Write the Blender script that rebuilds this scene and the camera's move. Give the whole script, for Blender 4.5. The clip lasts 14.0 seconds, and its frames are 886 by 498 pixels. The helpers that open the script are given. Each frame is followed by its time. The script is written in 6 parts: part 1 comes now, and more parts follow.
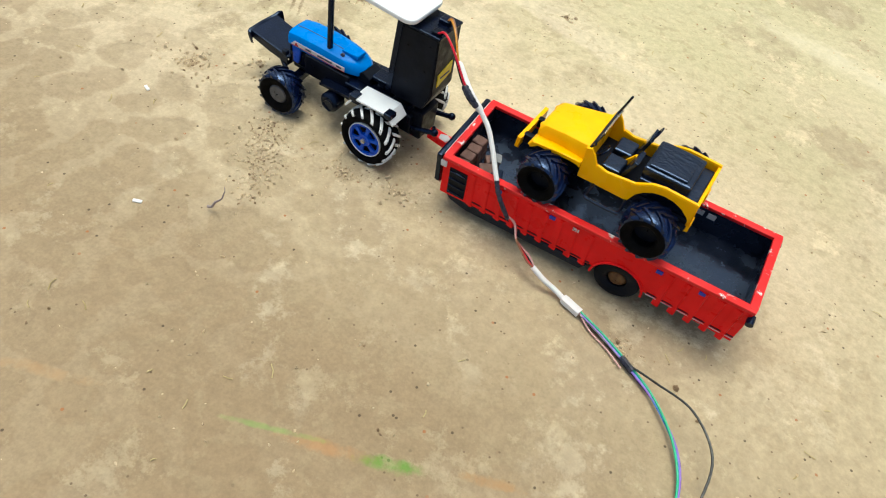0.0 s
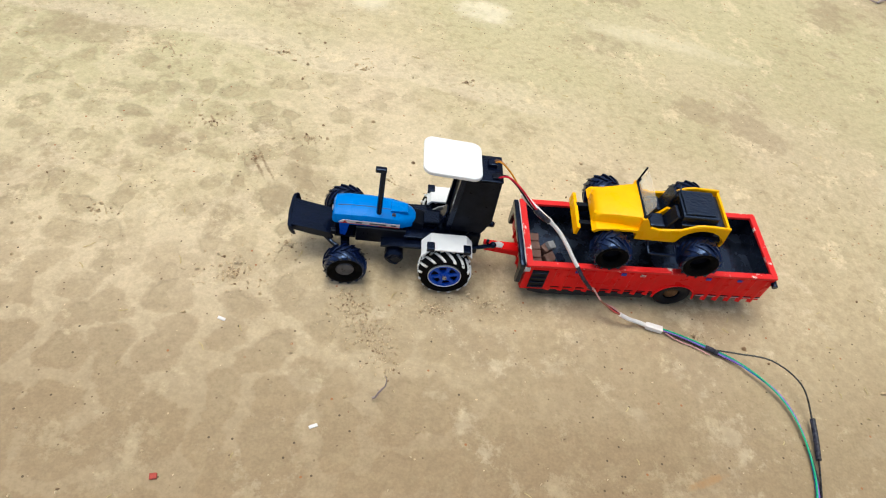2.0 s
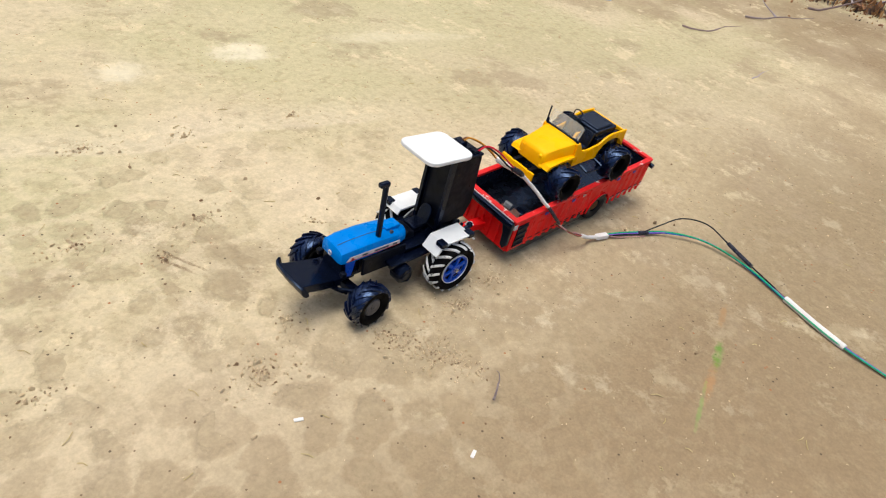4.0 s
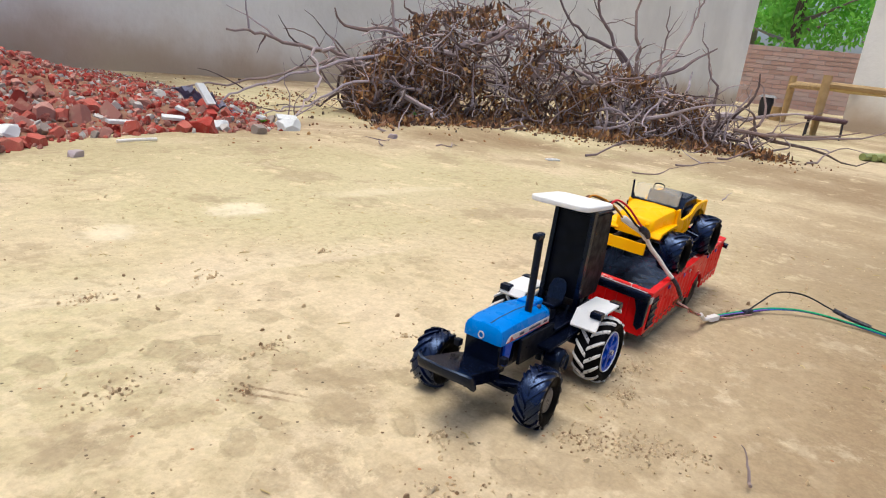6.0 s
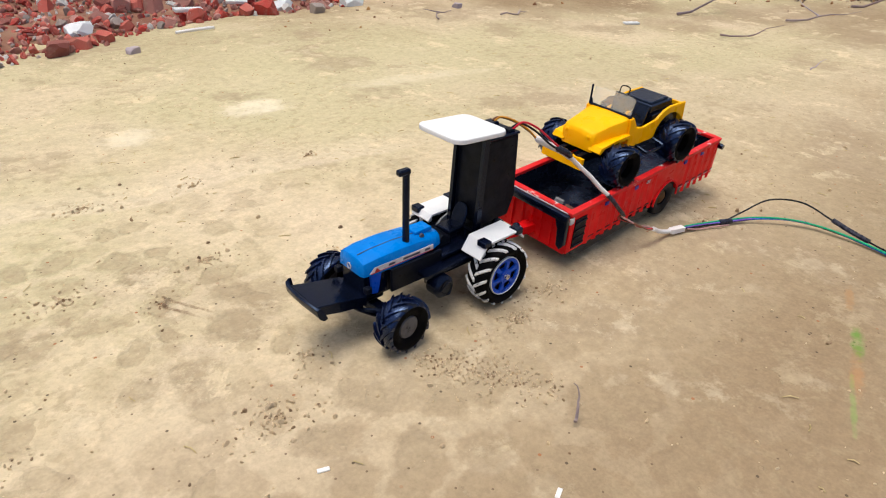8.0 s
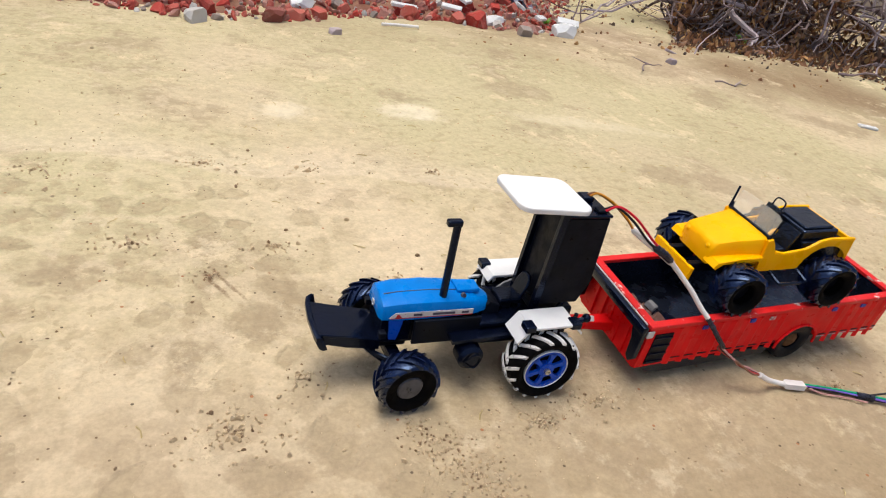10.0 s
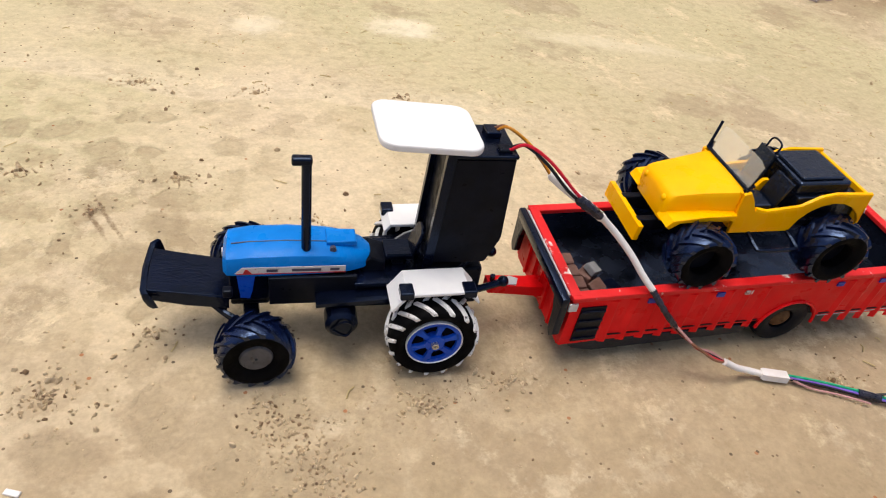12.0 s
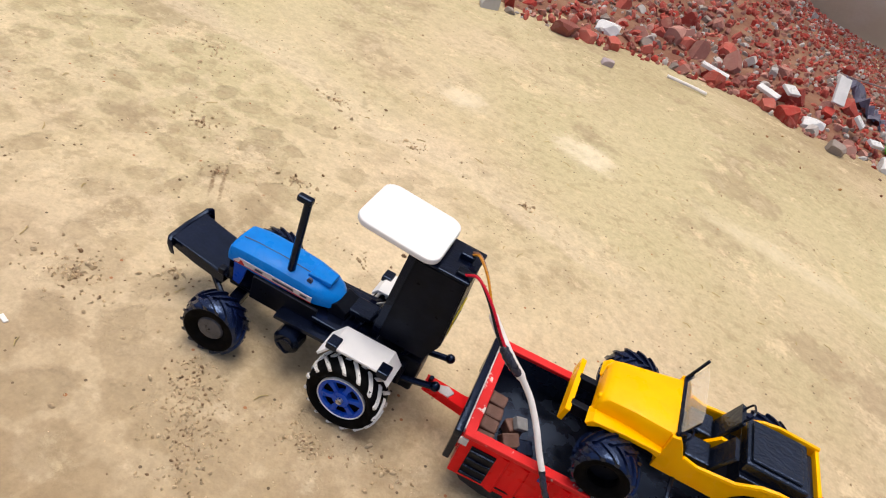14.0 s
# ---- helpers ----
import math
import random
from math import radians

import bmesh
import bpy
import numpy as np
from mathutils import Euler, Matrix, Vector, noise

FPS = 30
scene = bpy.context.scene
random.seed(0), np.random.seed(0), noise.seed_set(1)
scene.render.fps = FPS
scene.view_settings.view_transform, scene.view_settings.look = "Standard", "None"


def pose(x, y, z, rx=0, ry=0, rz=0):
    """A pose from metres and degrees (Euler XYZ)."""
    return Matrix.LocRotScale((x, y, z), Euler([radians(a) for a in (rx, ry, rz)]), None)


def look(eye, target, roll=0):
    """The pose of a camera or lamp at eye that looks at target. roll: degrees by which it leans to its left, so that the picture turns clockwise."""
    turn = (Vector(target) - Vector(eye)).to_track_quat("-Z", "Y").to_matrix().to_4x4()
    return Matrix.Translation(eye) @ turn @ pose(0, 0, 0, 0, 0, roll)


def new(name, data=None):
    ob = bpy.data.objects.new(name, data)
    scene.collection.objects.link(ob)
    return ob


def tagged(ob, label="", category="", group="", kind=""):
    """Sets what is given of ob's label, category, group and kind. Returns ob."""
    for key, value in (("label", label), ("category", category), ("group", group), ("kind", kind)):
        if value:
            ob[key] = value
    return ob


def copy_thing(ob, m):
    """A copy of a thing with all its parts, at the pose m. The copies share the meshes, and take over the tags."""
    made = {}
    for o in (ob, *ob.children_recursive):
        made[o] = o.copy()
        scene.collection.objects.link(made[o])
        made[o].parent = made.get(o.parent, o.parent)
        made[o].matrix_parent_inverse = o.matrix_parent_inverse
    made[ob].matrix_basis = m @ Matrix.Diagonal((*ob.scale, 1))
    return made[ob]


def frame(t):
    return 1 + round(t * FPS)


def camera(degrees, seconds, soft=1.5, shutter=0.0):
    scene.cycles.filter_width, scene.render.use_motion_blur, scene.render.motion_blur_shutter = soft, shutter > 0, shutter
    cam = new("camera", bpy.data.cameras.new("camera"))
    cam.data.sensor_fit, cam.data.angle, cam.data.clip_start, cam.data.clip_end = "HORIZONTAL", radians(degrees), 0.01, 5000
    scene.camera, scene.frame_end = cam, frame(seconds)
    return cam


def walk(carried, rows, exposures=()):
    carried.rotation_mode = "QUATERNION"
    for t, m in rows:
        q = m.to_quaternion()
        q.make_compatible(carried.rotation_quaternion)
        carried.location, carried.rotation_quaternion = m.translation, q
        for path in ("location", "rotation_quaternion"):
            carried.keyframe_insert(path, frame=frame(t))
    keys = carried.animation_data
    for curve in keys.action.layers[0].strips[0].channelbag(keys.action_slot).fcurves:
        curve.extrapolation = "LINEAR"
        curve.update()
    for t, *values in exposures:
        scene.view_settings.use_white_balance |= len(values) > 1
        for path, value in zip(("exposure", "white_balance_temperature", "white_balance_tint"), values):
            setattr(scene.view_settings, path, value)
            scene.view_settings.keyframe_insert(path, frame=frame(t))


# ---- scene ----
cam = camera(67.8, 14.0, 1.1)
WALK = [
    (0, look((0.2805, -0.4890, 0.4971), (0.0495, 0.1080, -0.2712), 14.32)),
    (0.5, look((0.2049, -0.4954, 0.5956), (0.0213, 0.0967, -0.1890), 15.62)),
    (1, look((0.1168, -0.5068, 0.6117), (0.0206, 0.1315, -0.1521), 13.69)),
    (1.5, look((0.0191, -0.5353, 0.6089), (0.0119, 0.1122, -0.1532), 16.40)),
    (2, look((-0.0963, -0.5370, 0.6375), (0.0218, 0.1105, -0.1153), 13.47)),
    (2.5, look((-0.2173, -0.4567, 0.6535), (-0.0463, 0.1890, -0.0907), 12.30)),
    (3, look((-0.3115, -0.4396, 0.6427), (-0.0227, 0.1376, -0.1212), 10.06)),
    (3.2, look((-0.3657, -0.4392, 0.6294), (0.0337, 0.1058, -0.1078), 14.22)),
    (5.3, look((-0.4976, -0.3369, 0.3295), (0.2423, 0.1826, -0.0979), 6.38)),
    (5.5, look((-0.4978, -0.3104, 0.3239), (0.2783, 0.1843, -0.0671), 6.35)),
    (5.7, look((-0.5125, -0.2876, 0.3141), (0.2953, 0.2177, 0.0107), 5.92)),
    (6, look((-0.5590, -0.2495, 0.2833), (0.2241, 0.3014, -0.0054), 6.96)),
    (6.2, look((-0.5515, -0.2624, 0.2697), (0.1854, 0.3121, -0.0864), 7.74)),
    (6.5, look((-0.5090, -0.2944, 0.2831), (0.2240, 0.2633, -0.1064), 8.27)),
    (7, look((-0.4549, -0.3634, 0.3393), (0.2430, 0.1915, -0.1134), 6.82)),
    (7.2, look((-0.4482, -0.3809, 0.3566), (0.2189, 0.1982, -0.1120), 5.34)),
    (9.3, look((-0.3090, -0.4188, 0.3767), (0.1528, 0.3035, -0.1380), 8.89)),
    (9.5, look((-0.3005, -0.4143, 0.3744), (0.1345, 0.3264, -0.1376), 11.77)),
    (10, look((-0.2732, -0.4052, 0.3779), (0.0875, 0.3782, -0.1282), 11.50)),
    (10.5, look((-0.2368, -0.3835, 0.3807), (0.0593, 0.4045, -0.1591), 11.08)),
    (11, look((-0.2039, -0.3730, 0.3852), (0.1031, 0.4245, -0.1343), 13.59)),
    (11.5, look((-0.1514, -0.3688, 0.3891), (0.1628, 0.4152, -0.1463), 13.60)),
    (12, look((-0.0991, -0.3562, 0.3568), (0.1384, 0.3972, -0.2564), 9.72)),
    (12.5, look((-0.0535, -0.3531, 0.3665), (0.0998, 0.4237, -0.2444), 7.87)),
    (13, look((0.0054, -0.3557, 0.3944), (0.1149, 0.4517, -0.1854), 11.14)),
    (13.5, look((0.0313, -0.3667, 0.4412), (-0.0323, 0.4639, -0.1121), 19.59)),
    (14, look((0.0653, -0.3703, 0.4320), (-0.0382, 0.4282, -0.1609), 23.85)),
]
walk(cam, WALK, [(0, 0.50, 6150, -7), (1.5, 0.38, 6200, -3), (3, 0.30, 6250, 0), (6, 0.42, 6300, 4), (9.5, 0.32, 6380, 5), (11, 0.34, 6480, 6), (14, 0.30, 6700, 8)])

# ---- sky and sun ----
world = bpy.data.worlds.new("sky")
scene.world = world
world.use_nodes = True
wn = world.node_tree.nodes
sky = wn.new("ShaderNodeTexSky")
sky.sky_type, sky.sun_disc = "NISHITA", False
sky.sun_elevation, sky.sun_rotation = radians(80.4), radians(-56)
sky.dust_density, sky.air_density, sky.ozone_density = 5.0, 0.6, 0.2
world.node_tree.links.new(sky.outputs["Color"], wn["Background"].inputs["Color"])
wn["Background"].inputs["Strength"].default_value = 0.155
sun_data = bpy.data.lights.new("sun", "SUN")
sun_data.energy, sun_data.angle, sun_data.color = 1.0, radians(35), (1.0, 0.95, 0.88)
sun = new("sun", sun_data)
sun.matrix_world = look((-0.45, 0.30, 3.2), (0, 0, 0))


# ---- materials ----
def tree_of(name):
    m = bpy.data.materials.new(name)
    m.use_nodes = True
    nt = m.node_tree
    return m, nt, nt.nodes["Principled BSDF"]


def noise_node(nt, scale, detail=4.0, rough=0.55, vec=None):
    n = nt.nodes.new("ShaderNodeTexNoise")
    n.inputs["Scale"].default_value = scale
    n.inputs["Detail"].default_value = detail
    n.inputs["Roughness"].default_value = rough
    nt.links.new(vec if vec else coords(nt), n.inputs["Vector"])
    return n.outputs["Fac"]


def coords(nt):
    n = nt.nodes.get("coords")
    if n is None:
        n = nt.nodes.new("ShaderNodeTexCoord")
        n.name = "coords"
    return n.outputs["Object"]


def ramp(nt, fac, a, b, ca=0.0, cb=1.0):
    n = nt.nodes.new("ShaderNodeMapRange")
    n.interpolation_type = "SMOOTHSTEP"
    for k, v in zip(("From Min", "From Max", "To Min", "To Max"), (a, b, ca, cb)):
        n.inputs[k].default_value = v
    nt.links.new(fac, n.inputs["Value"])
    return n.outputs["Result"]


def mixc(nt, fac, c1, c2):
    n = nt.nodes.new("ShaderNodeMix")
    n.data_type = "RGBA"
    for sock, c in ((n.inputs[6], c1), (n.inputs[7], c2)):
        if isinstance(c, tuple):
            sock.default_value = (*c, 1)
        else:
            nt.links.new(c, sock)
    if isinstance(fac, float):
        n.inputs[0].default_value = fac
    else:
        nt.links.new(fac, n.inputs[0])
    return n.outputs[2]


def mathn(nt, op, a, b):
    n = nt.nodes.new("ShaderNodeMath")
    n.operation = op
    for sock, c in zip(n.inputs, (a, b)):
        if isinstance(c, (int, float)):
            sock.default_value = c
        else:
            nt.links.new(c, sock)
    return n.outputs[0]


def bump(nt, bsdf, height, strength, dist):
    n = nt.nodes.new("ShaderNodeBump")
    n.inputs["Strength"].default_value, n.inputs["Distance"].default_value = strength, dist
    nt.links.new(height, n.inputs["Height"])
    nt.links.new(n.outputs[0], bsdf.inputs["Normal"])


def paint(name, c1, c2, scale=60.0, rough=0.35, wear=None, wear_at=0.7, bumps=0.0004, metal=0.0, spread=0.15, spec=0.3, tint=(1, 1, 1)):
    """A worn coat: two shades, patchy gloss, fine relief, and chips of the colour wear."""
    m, nt, b = tree_of(name)
    f = ramp(nt, noise_node(nt, scale), 0.3, 0.7)
    col = mixc(nt, f, c1, c2)
    if wear:
        w = ramp(nt, noise_node(nt, scale * 2.3, 6, 0.7), wear_at, wear_at + 0.04)
        col = mixc(nt, w, col, wear)
    nt.links.new(col, b.inputs["Base Color"])
    r = ramp(nt, noise_node(nt, scale * 1.7), 0.3, 0.7, max(0.05, rough - spread), min(1, rough + spread))
    nt.links.new(r, b.inputs["Roughness"])
    b.inputs["Metallic"].default_value = metal
    b.inputs["Specular IOR Level"].default_value = spec
    b.inputs["Specular Tint"].default_value = (*tint, 1)
    bump(nt, b, noise_node(nt, scale * 5, 5), 0.5, bumps)
    return m


# blue in BLACK, MATT, TYRE, BED, COVER colour and tint imitates reflected sky
BLACK = paint("black_enamel", (0.0015, 0.0025, 0.007), (0.003, 0.005, 0.016), 70, 0.18, (0.05, 0.05, 0.08), 0.76, 0.0004, spec=0.36, tint=(0.42, 0.60, 1.0), spread=0.05)
MATT = paint("matt_black_plastic", (0.003, 0.0035, 0.006), (0.006, 0.007, 0.013), 60, 0.42, (0.03, 0.03, 0.036), 0.78, 0.0003, spec=0.14, tint=(0.60, 0.75, 1.0))
TYRE = paint("painted_tyre", (0.0015, 0.003, 0.012), (0.003, 0.007, 0.034), 60, 0.14, (0.03, 0.04, 0.12), 0.74, 0.0009, spec=0.8, tint=(0.36, 0.54, 1.0), spread=0.07)
SIDEWALL = paint("tyre_sidewall", (0.002, 0.002, 0.002), (0.005, 0.005, 0.006), 90, 0.6, None, 0.78, 0.0004, spec=0.03)
BLUE = paint("blue_plastic", (0.001, 0.165, 0.58), (0.002, 0.195, 0.66), 45, 0.34, None, 0.8, 0.0001, spec=0.12)
RIMBLUE = paint("rim_blue", (0.004, 0.060, 0.48), (0.006, 0.085, 0.56), 80, 0.4)
WHITE = paint("white_foam_board", (0.80, 0.80, 0.80), (0.74, 0.74, 0.75), 50, 0.55, None, 0.8, 0.0002)
RED = paint("red_paint", (0.70, 0.005, 0.008), (0.80, 0.008, 0.012), 40, 0.38, (0.70, 0.62, 0.58), 0.765, spec=0.12)
REDRIM = paint("worn_red_rim", (0.64, 0.010, 0.012), (0.70, 0.025, 0.028), 26, 0.45, (0.76, 0.66, 0.62), 0.60, spec=0.2)
YELLOW = paint("yellow_paint", (1.0, 0.45, 0.0), (1.0, 0.51, 0.0), 35, 0.34, spec=0.12)
BED = paint("black_bed", (0.003, 0.004, 0.007), (0.009, 0.011, 0.020), 35, 0.24, (0.10, 0.11, 0.14), 0.78, 0.0003, spec=0.85, tint=(0.48, 0.66, 1.0))
WLUG = paint("whitened_lugs", (0.66, 0.65, 0.64), (0.76, 0.75, 0.74), 120, 0.6, (0.02, 0.02, 0.025), 0.58)
GREY = paint("grey_hubcap", (0.06, 0.06, 0.065), (0.10, 0.10, 0.11), 120, 0.4)
PALEGREY = paint("grey_paint_and_guard_shade", (0.20, 0.20, 0.21), (0.28, 0.28, 0.29), 120, 0.5)
RUST = paint("brown_hub", (0.10, 0.05, 0.022), (0.17, 0.09, 0.04), 200, 0.7, spec=0.1)
BLOCK = paint("dark_brown_block", (0.11, 0.055, 0.042), (0.19, 0.105, 0.085), 120, 0.6, (0.30, 0.22, 0.19), 0.70)
CHROME = paint("bare_wire", (0.45, 0.45, 0.45), (0.55, 0.55, 0.55), 200, 0.3, metal=0.9)
SLEEVE = paint("white_sleeve", (0.74, 0.70, 0.68), (0.80, 0.78, 0.77), 90, 0.45, None)
TAPE = paint("black_tape", (0.012, 0.013, 0.02), (0.03, 0.03, 0.05), 150, 0.3, (0.35, 0.36, 0.4), 0.7)
WIRES = {n: paint("wire_" + n, c, tuple(v * 0.8 for v in c), 120, 0.35, None, 0.8, 0.0001) for n, c in dict(
    red=(0.60, 0.008, 0.03), orange=(0.62, 0.25, 0.02), brown=(0.24, 0.11, 0.06), black=(0.012, 0.012, 0.014),
    green=(0.02, 0.42, 0.20), blue=(0.03, 0.16, 0.55), purple=(0.20, 0.10, 0.50), pink=(0.55, 0.30, 0.28)).items()}
STICKER = paint("silver_sticker", (0.50, 0.49, 0.50), (0.62, 0.61, 0.62), 100, 0.4, (0.30, 0.12, 0.12), 0.60)
COVER = paint("wrinkled_black_cover", (0.003, 0.0045, 0.009), (0.007, 0.010, 0.020), 60, 0.15, (0.06, 0.07, 0.10), 0.74, 0.0014, spec=0.85, tint=(0.42, 0.60, 1.0), spread=0.08)
STRED = paint("red_mark", (0.5, 0.03, 0.03), (0.42, 0.03, 0.03), 100, 0.4)
INK = paint("dark_print", (0.05, 0.05, 0.08), (0.08, 0.08, 0.12), 100, 0.5)
YLABEL = paint("yellow_label", (0.7, 0.55, 0.03), (0.6, 0.48, 0.03), 100, 0.5)
BLUETAPE = paint("blue_tape", (0.015, 0.03, 0.28), (0.03, 0.05, 0.4), 150, 0.4)
WOOD = paint("pale_wood", (0.36, 0.24, 0.11), (0.46, 0.32, 0.16), 12, 0.65, None, 0.8, 0.001)
STOOLTOP = paint("maroon_seat", (0.07, 0.035, 0.045), (0.11, 0.06, 0.07), 20, 0.5)
STRAW = paint("straw", (0.42, 0.32, 0.14), (0.55, 0.44, 0.22), 60, 0.8)
TILE = paint("white_tile", (0.72, 0.73, 0.74), (0.60, 0.61, 0.62), 30, 0.35, (0.4, 0.33, 0.25), 0.7)
CLOTH = paint("grey_cloth", (0.30, 0.30, 0.40), (0.16, 0.15, 0.24), 14, 0.9)
GREENPIPE = paint("green_bamboo", (0.22, 0.27, 0.09), (0.30, 0.33, 0.13), 15, 0.6)
DARKTRACTOR = paint("dark_machine", (0.02, 0.022, 0.03), (0.05, 0.05, 0.06), 6, 0.5)
FARBLUE = paint("machine_blue", (0.02, 0.08, 0.35), (0.03, 0.10, 0.42), 5, 0.4)


def pieces_material(name, colours, scale, rough=0.9):
    """Stone and brick bits: one colour a piece, by the object's random number, with dusty grain."""
    m, nt, b = tree_of(name)
    info = nt.nodes.new("ShaderNodeObjectInfo")
    geo = nt.nodes.new("ShaderNodeNewGeometry")
    rnd = nt.nodes.new("ShaderNodeMath")
    rnd.operation = "FRACT"
    nt.links.new(mathn(nt, "ADD", info.outputs["Random"], geo.outputs["Random Per Island"]), rnd.inputs[0])
    cr = nt.nodes.new("ShaderNodeValToRGB")
    cr.color_ramp.interpolation = "CONSTANT"
    el = cr.color_ramp.elements
    while len(el) < len(colours):
        el.new(0.5)
    for i, c in enumerate(colours):
        el[i].position, el[i].color = i / len(colours), (*c, 1)
    nt.links.new(rnd.outputs[0], cr.inputs["Fac"])
    dust = ramp(nt, noise_node(nt, scale, 5, 0.65), 0.48, 0.75, 0.0, 0.32)
    nt.links.new(mixc(nt, dust, cr.outputs["Color"], (0.42, 0.33, 0.24)), b.inputs["Base Color"])
    b.inputs["Roughness"].default_value = rough
    bump(nt, b, noise_node(nt, scale * 3, 5, 0.7), 0.8, 0.003)
    return m


RUBBLE = pieces_material("broken_brick", [(0.42, 0.045, 0.032), (0.30, 0.038, 0.028), (0.46, 0.095, 0.07), (0.30, 0.25, 0.22), (0.38, 0.06, 0.045), (0.48, 0.24, 0.20),
                                          (0.48, 0.46, 0.44), (0.48, 0.12, 0.09), (0.24, 0.07, 0.055), (0.36, 0.16, 0.13)], 40)
BARK = pieces_material("dry_bark", [(0.26, 0.20, 0.20), (0.42, 0.35, 0.37), (0.24, 0.17, 0.16), (0.09, 0.06, 0.06), (0.34, 0.29, 0.33), (0.20, 0.15, 0.16)], 30)
DRYLEAF = pieces_material("dry_brown_leaf", [(0.32, 0.15, 0.06), (0.22, 0.10, 0.05), (0.11, 0.065, 0.045), (0.44, 0.25, 0.10), (0.07, 0.045, 0.04), (0.25, 0.12, 0.06), (0.17, 0.10, 0.065)], 25)
PEBBLE = pieces_material("soil_crumbs", [(0.60, 0.45, 0.27), (0.68, 0.54, 0.35), (0.28, 0.18, 0.10), (0.58, 0.44, 0.27), (0.48, 0.355, 0.215), (0.64, 0.50, 0.32)], 200)


def ground_material():
    m, nt, b = tree_of("clay_ground")
    sep = nt.nodes.new("ShaderNodeSeparateXYZ")
    nt.links.new(coords(nt), sep.inputs[0])
    x, y = sep.outputs[0], sep.outputs[1]

    def times(*fs):
        out = fs[0]
        for f in fs[1:]:
            out = mathn(nt, "MULTIPLY", out, f)
        return out

    def warped(scale, amount):
        w = nt.nodes.new("ShaderNodeTexNoise")
        w.inputs["Scale"].default_value, w.inputs["Detail"].default_value = scale, 4.0
        nt.links.new(coords(nt), w.inputs["Vector"])
        v = nt.nodes.new("ShaderNodeVectorMath")
        v.operation = "MULTIPLY_ADD"
        v.inputs[1].default_value = (amount, amount, amount)
        nt.links.new(w.outputs["Color"], v.inputs[0])
        nt.links.new(coords(nt), v.inputs[2])
        return v.outputs[0]

    def cells(scale, vec, feature="F1"):
        v = nt.nodes.new("ShaderNodeTexVoronoi")
        v.voronoi_dimensions, v.feature = "2D", feature
        v.inputs["Scale"].default_value = scale
        nt.links.new(vec, v.inputs["Vector"])
        return v

    pale, ochre = (0.63, 0.510, 0.355), (0.54, 0.420, 0.272)
    col = mixc(nt, ramp(nt, noise_node(nt, 2.6, 5, 0.6), 0.36, 0.66), pale, ochre)
    # greenish film on the older, damper ground
    gm = times(ramp(nt, noise_node(nt, 1.3, 3), 0.30, 0.55), ramp(nt, y, -0.1, 0.4, 0.25, 1.0), 0.85)
    col = mixc(nt, gm, col, (0.500, 0.445, 0.262))
    # browner and darker towards -y along the track, in loose patches farther off
    nearby = ramp(nt, mathn(nt, "ADD", y, mathn(nt, "MULTIPLY", noise_node(nt, 3.0, 5), 0.40)), -0.10, 0.32, 1.0, 0.0)
    away = nt.nodes.new("ShaderNodeVectorMath")
    away.operation = "LENGTH"
    nt.links.new(coords(nt), away.inputs[0])
    far_off = ramp(nt, away.outputs["Value"], 0.7, 1.5)
    patches = ramp(nt, noise_node(nt, 0.8, 6, 0.6), 0.42, 0.62)
    near = times(mathn(nt, "ADD", times(nearby, mathn(nt, "SUBTRACT", 1.0, far_off)), times(patches, far_off)), ramp(nt, x, -0.30, 0.22, 0.88, 0.98))
    col = mixc(nt, near, col, (0.275, 0.194, 0.112))
    # smooth olive-brown silt behind the trailer
    silt = times(ramp(nt, mathn(nt, "ADD", x, times(noise_node(nt, 2.2, 4), 0.35)), 0.25, 0.75), ramp(nt, y, 0.25, 0.75, 0.34, 0.0), ramp(nt, x, 0.75, 1.25, 1.0, 0.15))
    col = mixc(nt, silt, col, (0.355, 0.280, 0.170))
    # broad damp stains with crisp, torn edges
    stains = ramp(nt, noise_node(nt, 4.2, 8, 0.66), 0.535, 0.60)
    col = mixc(nt, times(stains, 0.55), col, (0.345, 0.260, 0.165))
    # trodden hollows a few centimetres wide, darker and damper than the crust between them
    wv = warped(13, 0.075)
    hol = cells(23, wv)
    cell_no = nt.nodes.new("ShaderNodeSeparateXYZ")
    nt.links.new(hol.outputs["Color"], cell_no.inputs[0])
    torn = mathn(nt, "ADD", hol.outputs["Distance"], times(mathn(nt, "SUBTRACT", noise_node(nt, 34, 7, 0.68), 0.5), 0.85))
    # they end at a faint swept line, with a band of washed pale dust beyond it
    swept = mathn(nt, "ADD", mathn(nt, "ADD", y, times(x, 0.14)), times(mathn(nt, "SUBTRACT", noise_node(nt, 3.2, 4), 0.5), 0.16))
    trod = times(ramp(nt, noise_node(nt, 1.7, 3), 0.24, 0.40), ramp(nt, x, -0.20, 0.30, 1.0, 0.12), ramp(nt, swept, 0.28, 0.36, 1.0, 0.30), ramp(nt, y, -0.32, -0.02, 0.30, 1.0))
    hollow = times(ramp(nt, torn, 0.22, 0.48, 1.0, 0.0), ramp(nt, cell_no.outputs[0], 0.10, 0.80, 0.05, 1.0), trod)
    col = mixc(nt, times(hollow, 0.50), col, (0.345, 0.268, 0.165))
    rim = times(ramp(nt, torn, 0.46, 0.60), trod)
    col = mixc(nt, times(rim, 0.36), col, (0.66, 0.545, 0.370))
    dusty = times(ramp(nt, swept, 0.335, 0.350), ramp(nt, swept, 0.352, 0.45, 1.0, 0.0), ramp(nt, x, 0.10, 0.30, 1.0, 0.0), ramp(nt, x, -1.5, -0.9))
    col = mixc(nt, times(dusty, 0.55), col, (0.66, 0.555, 0.395))
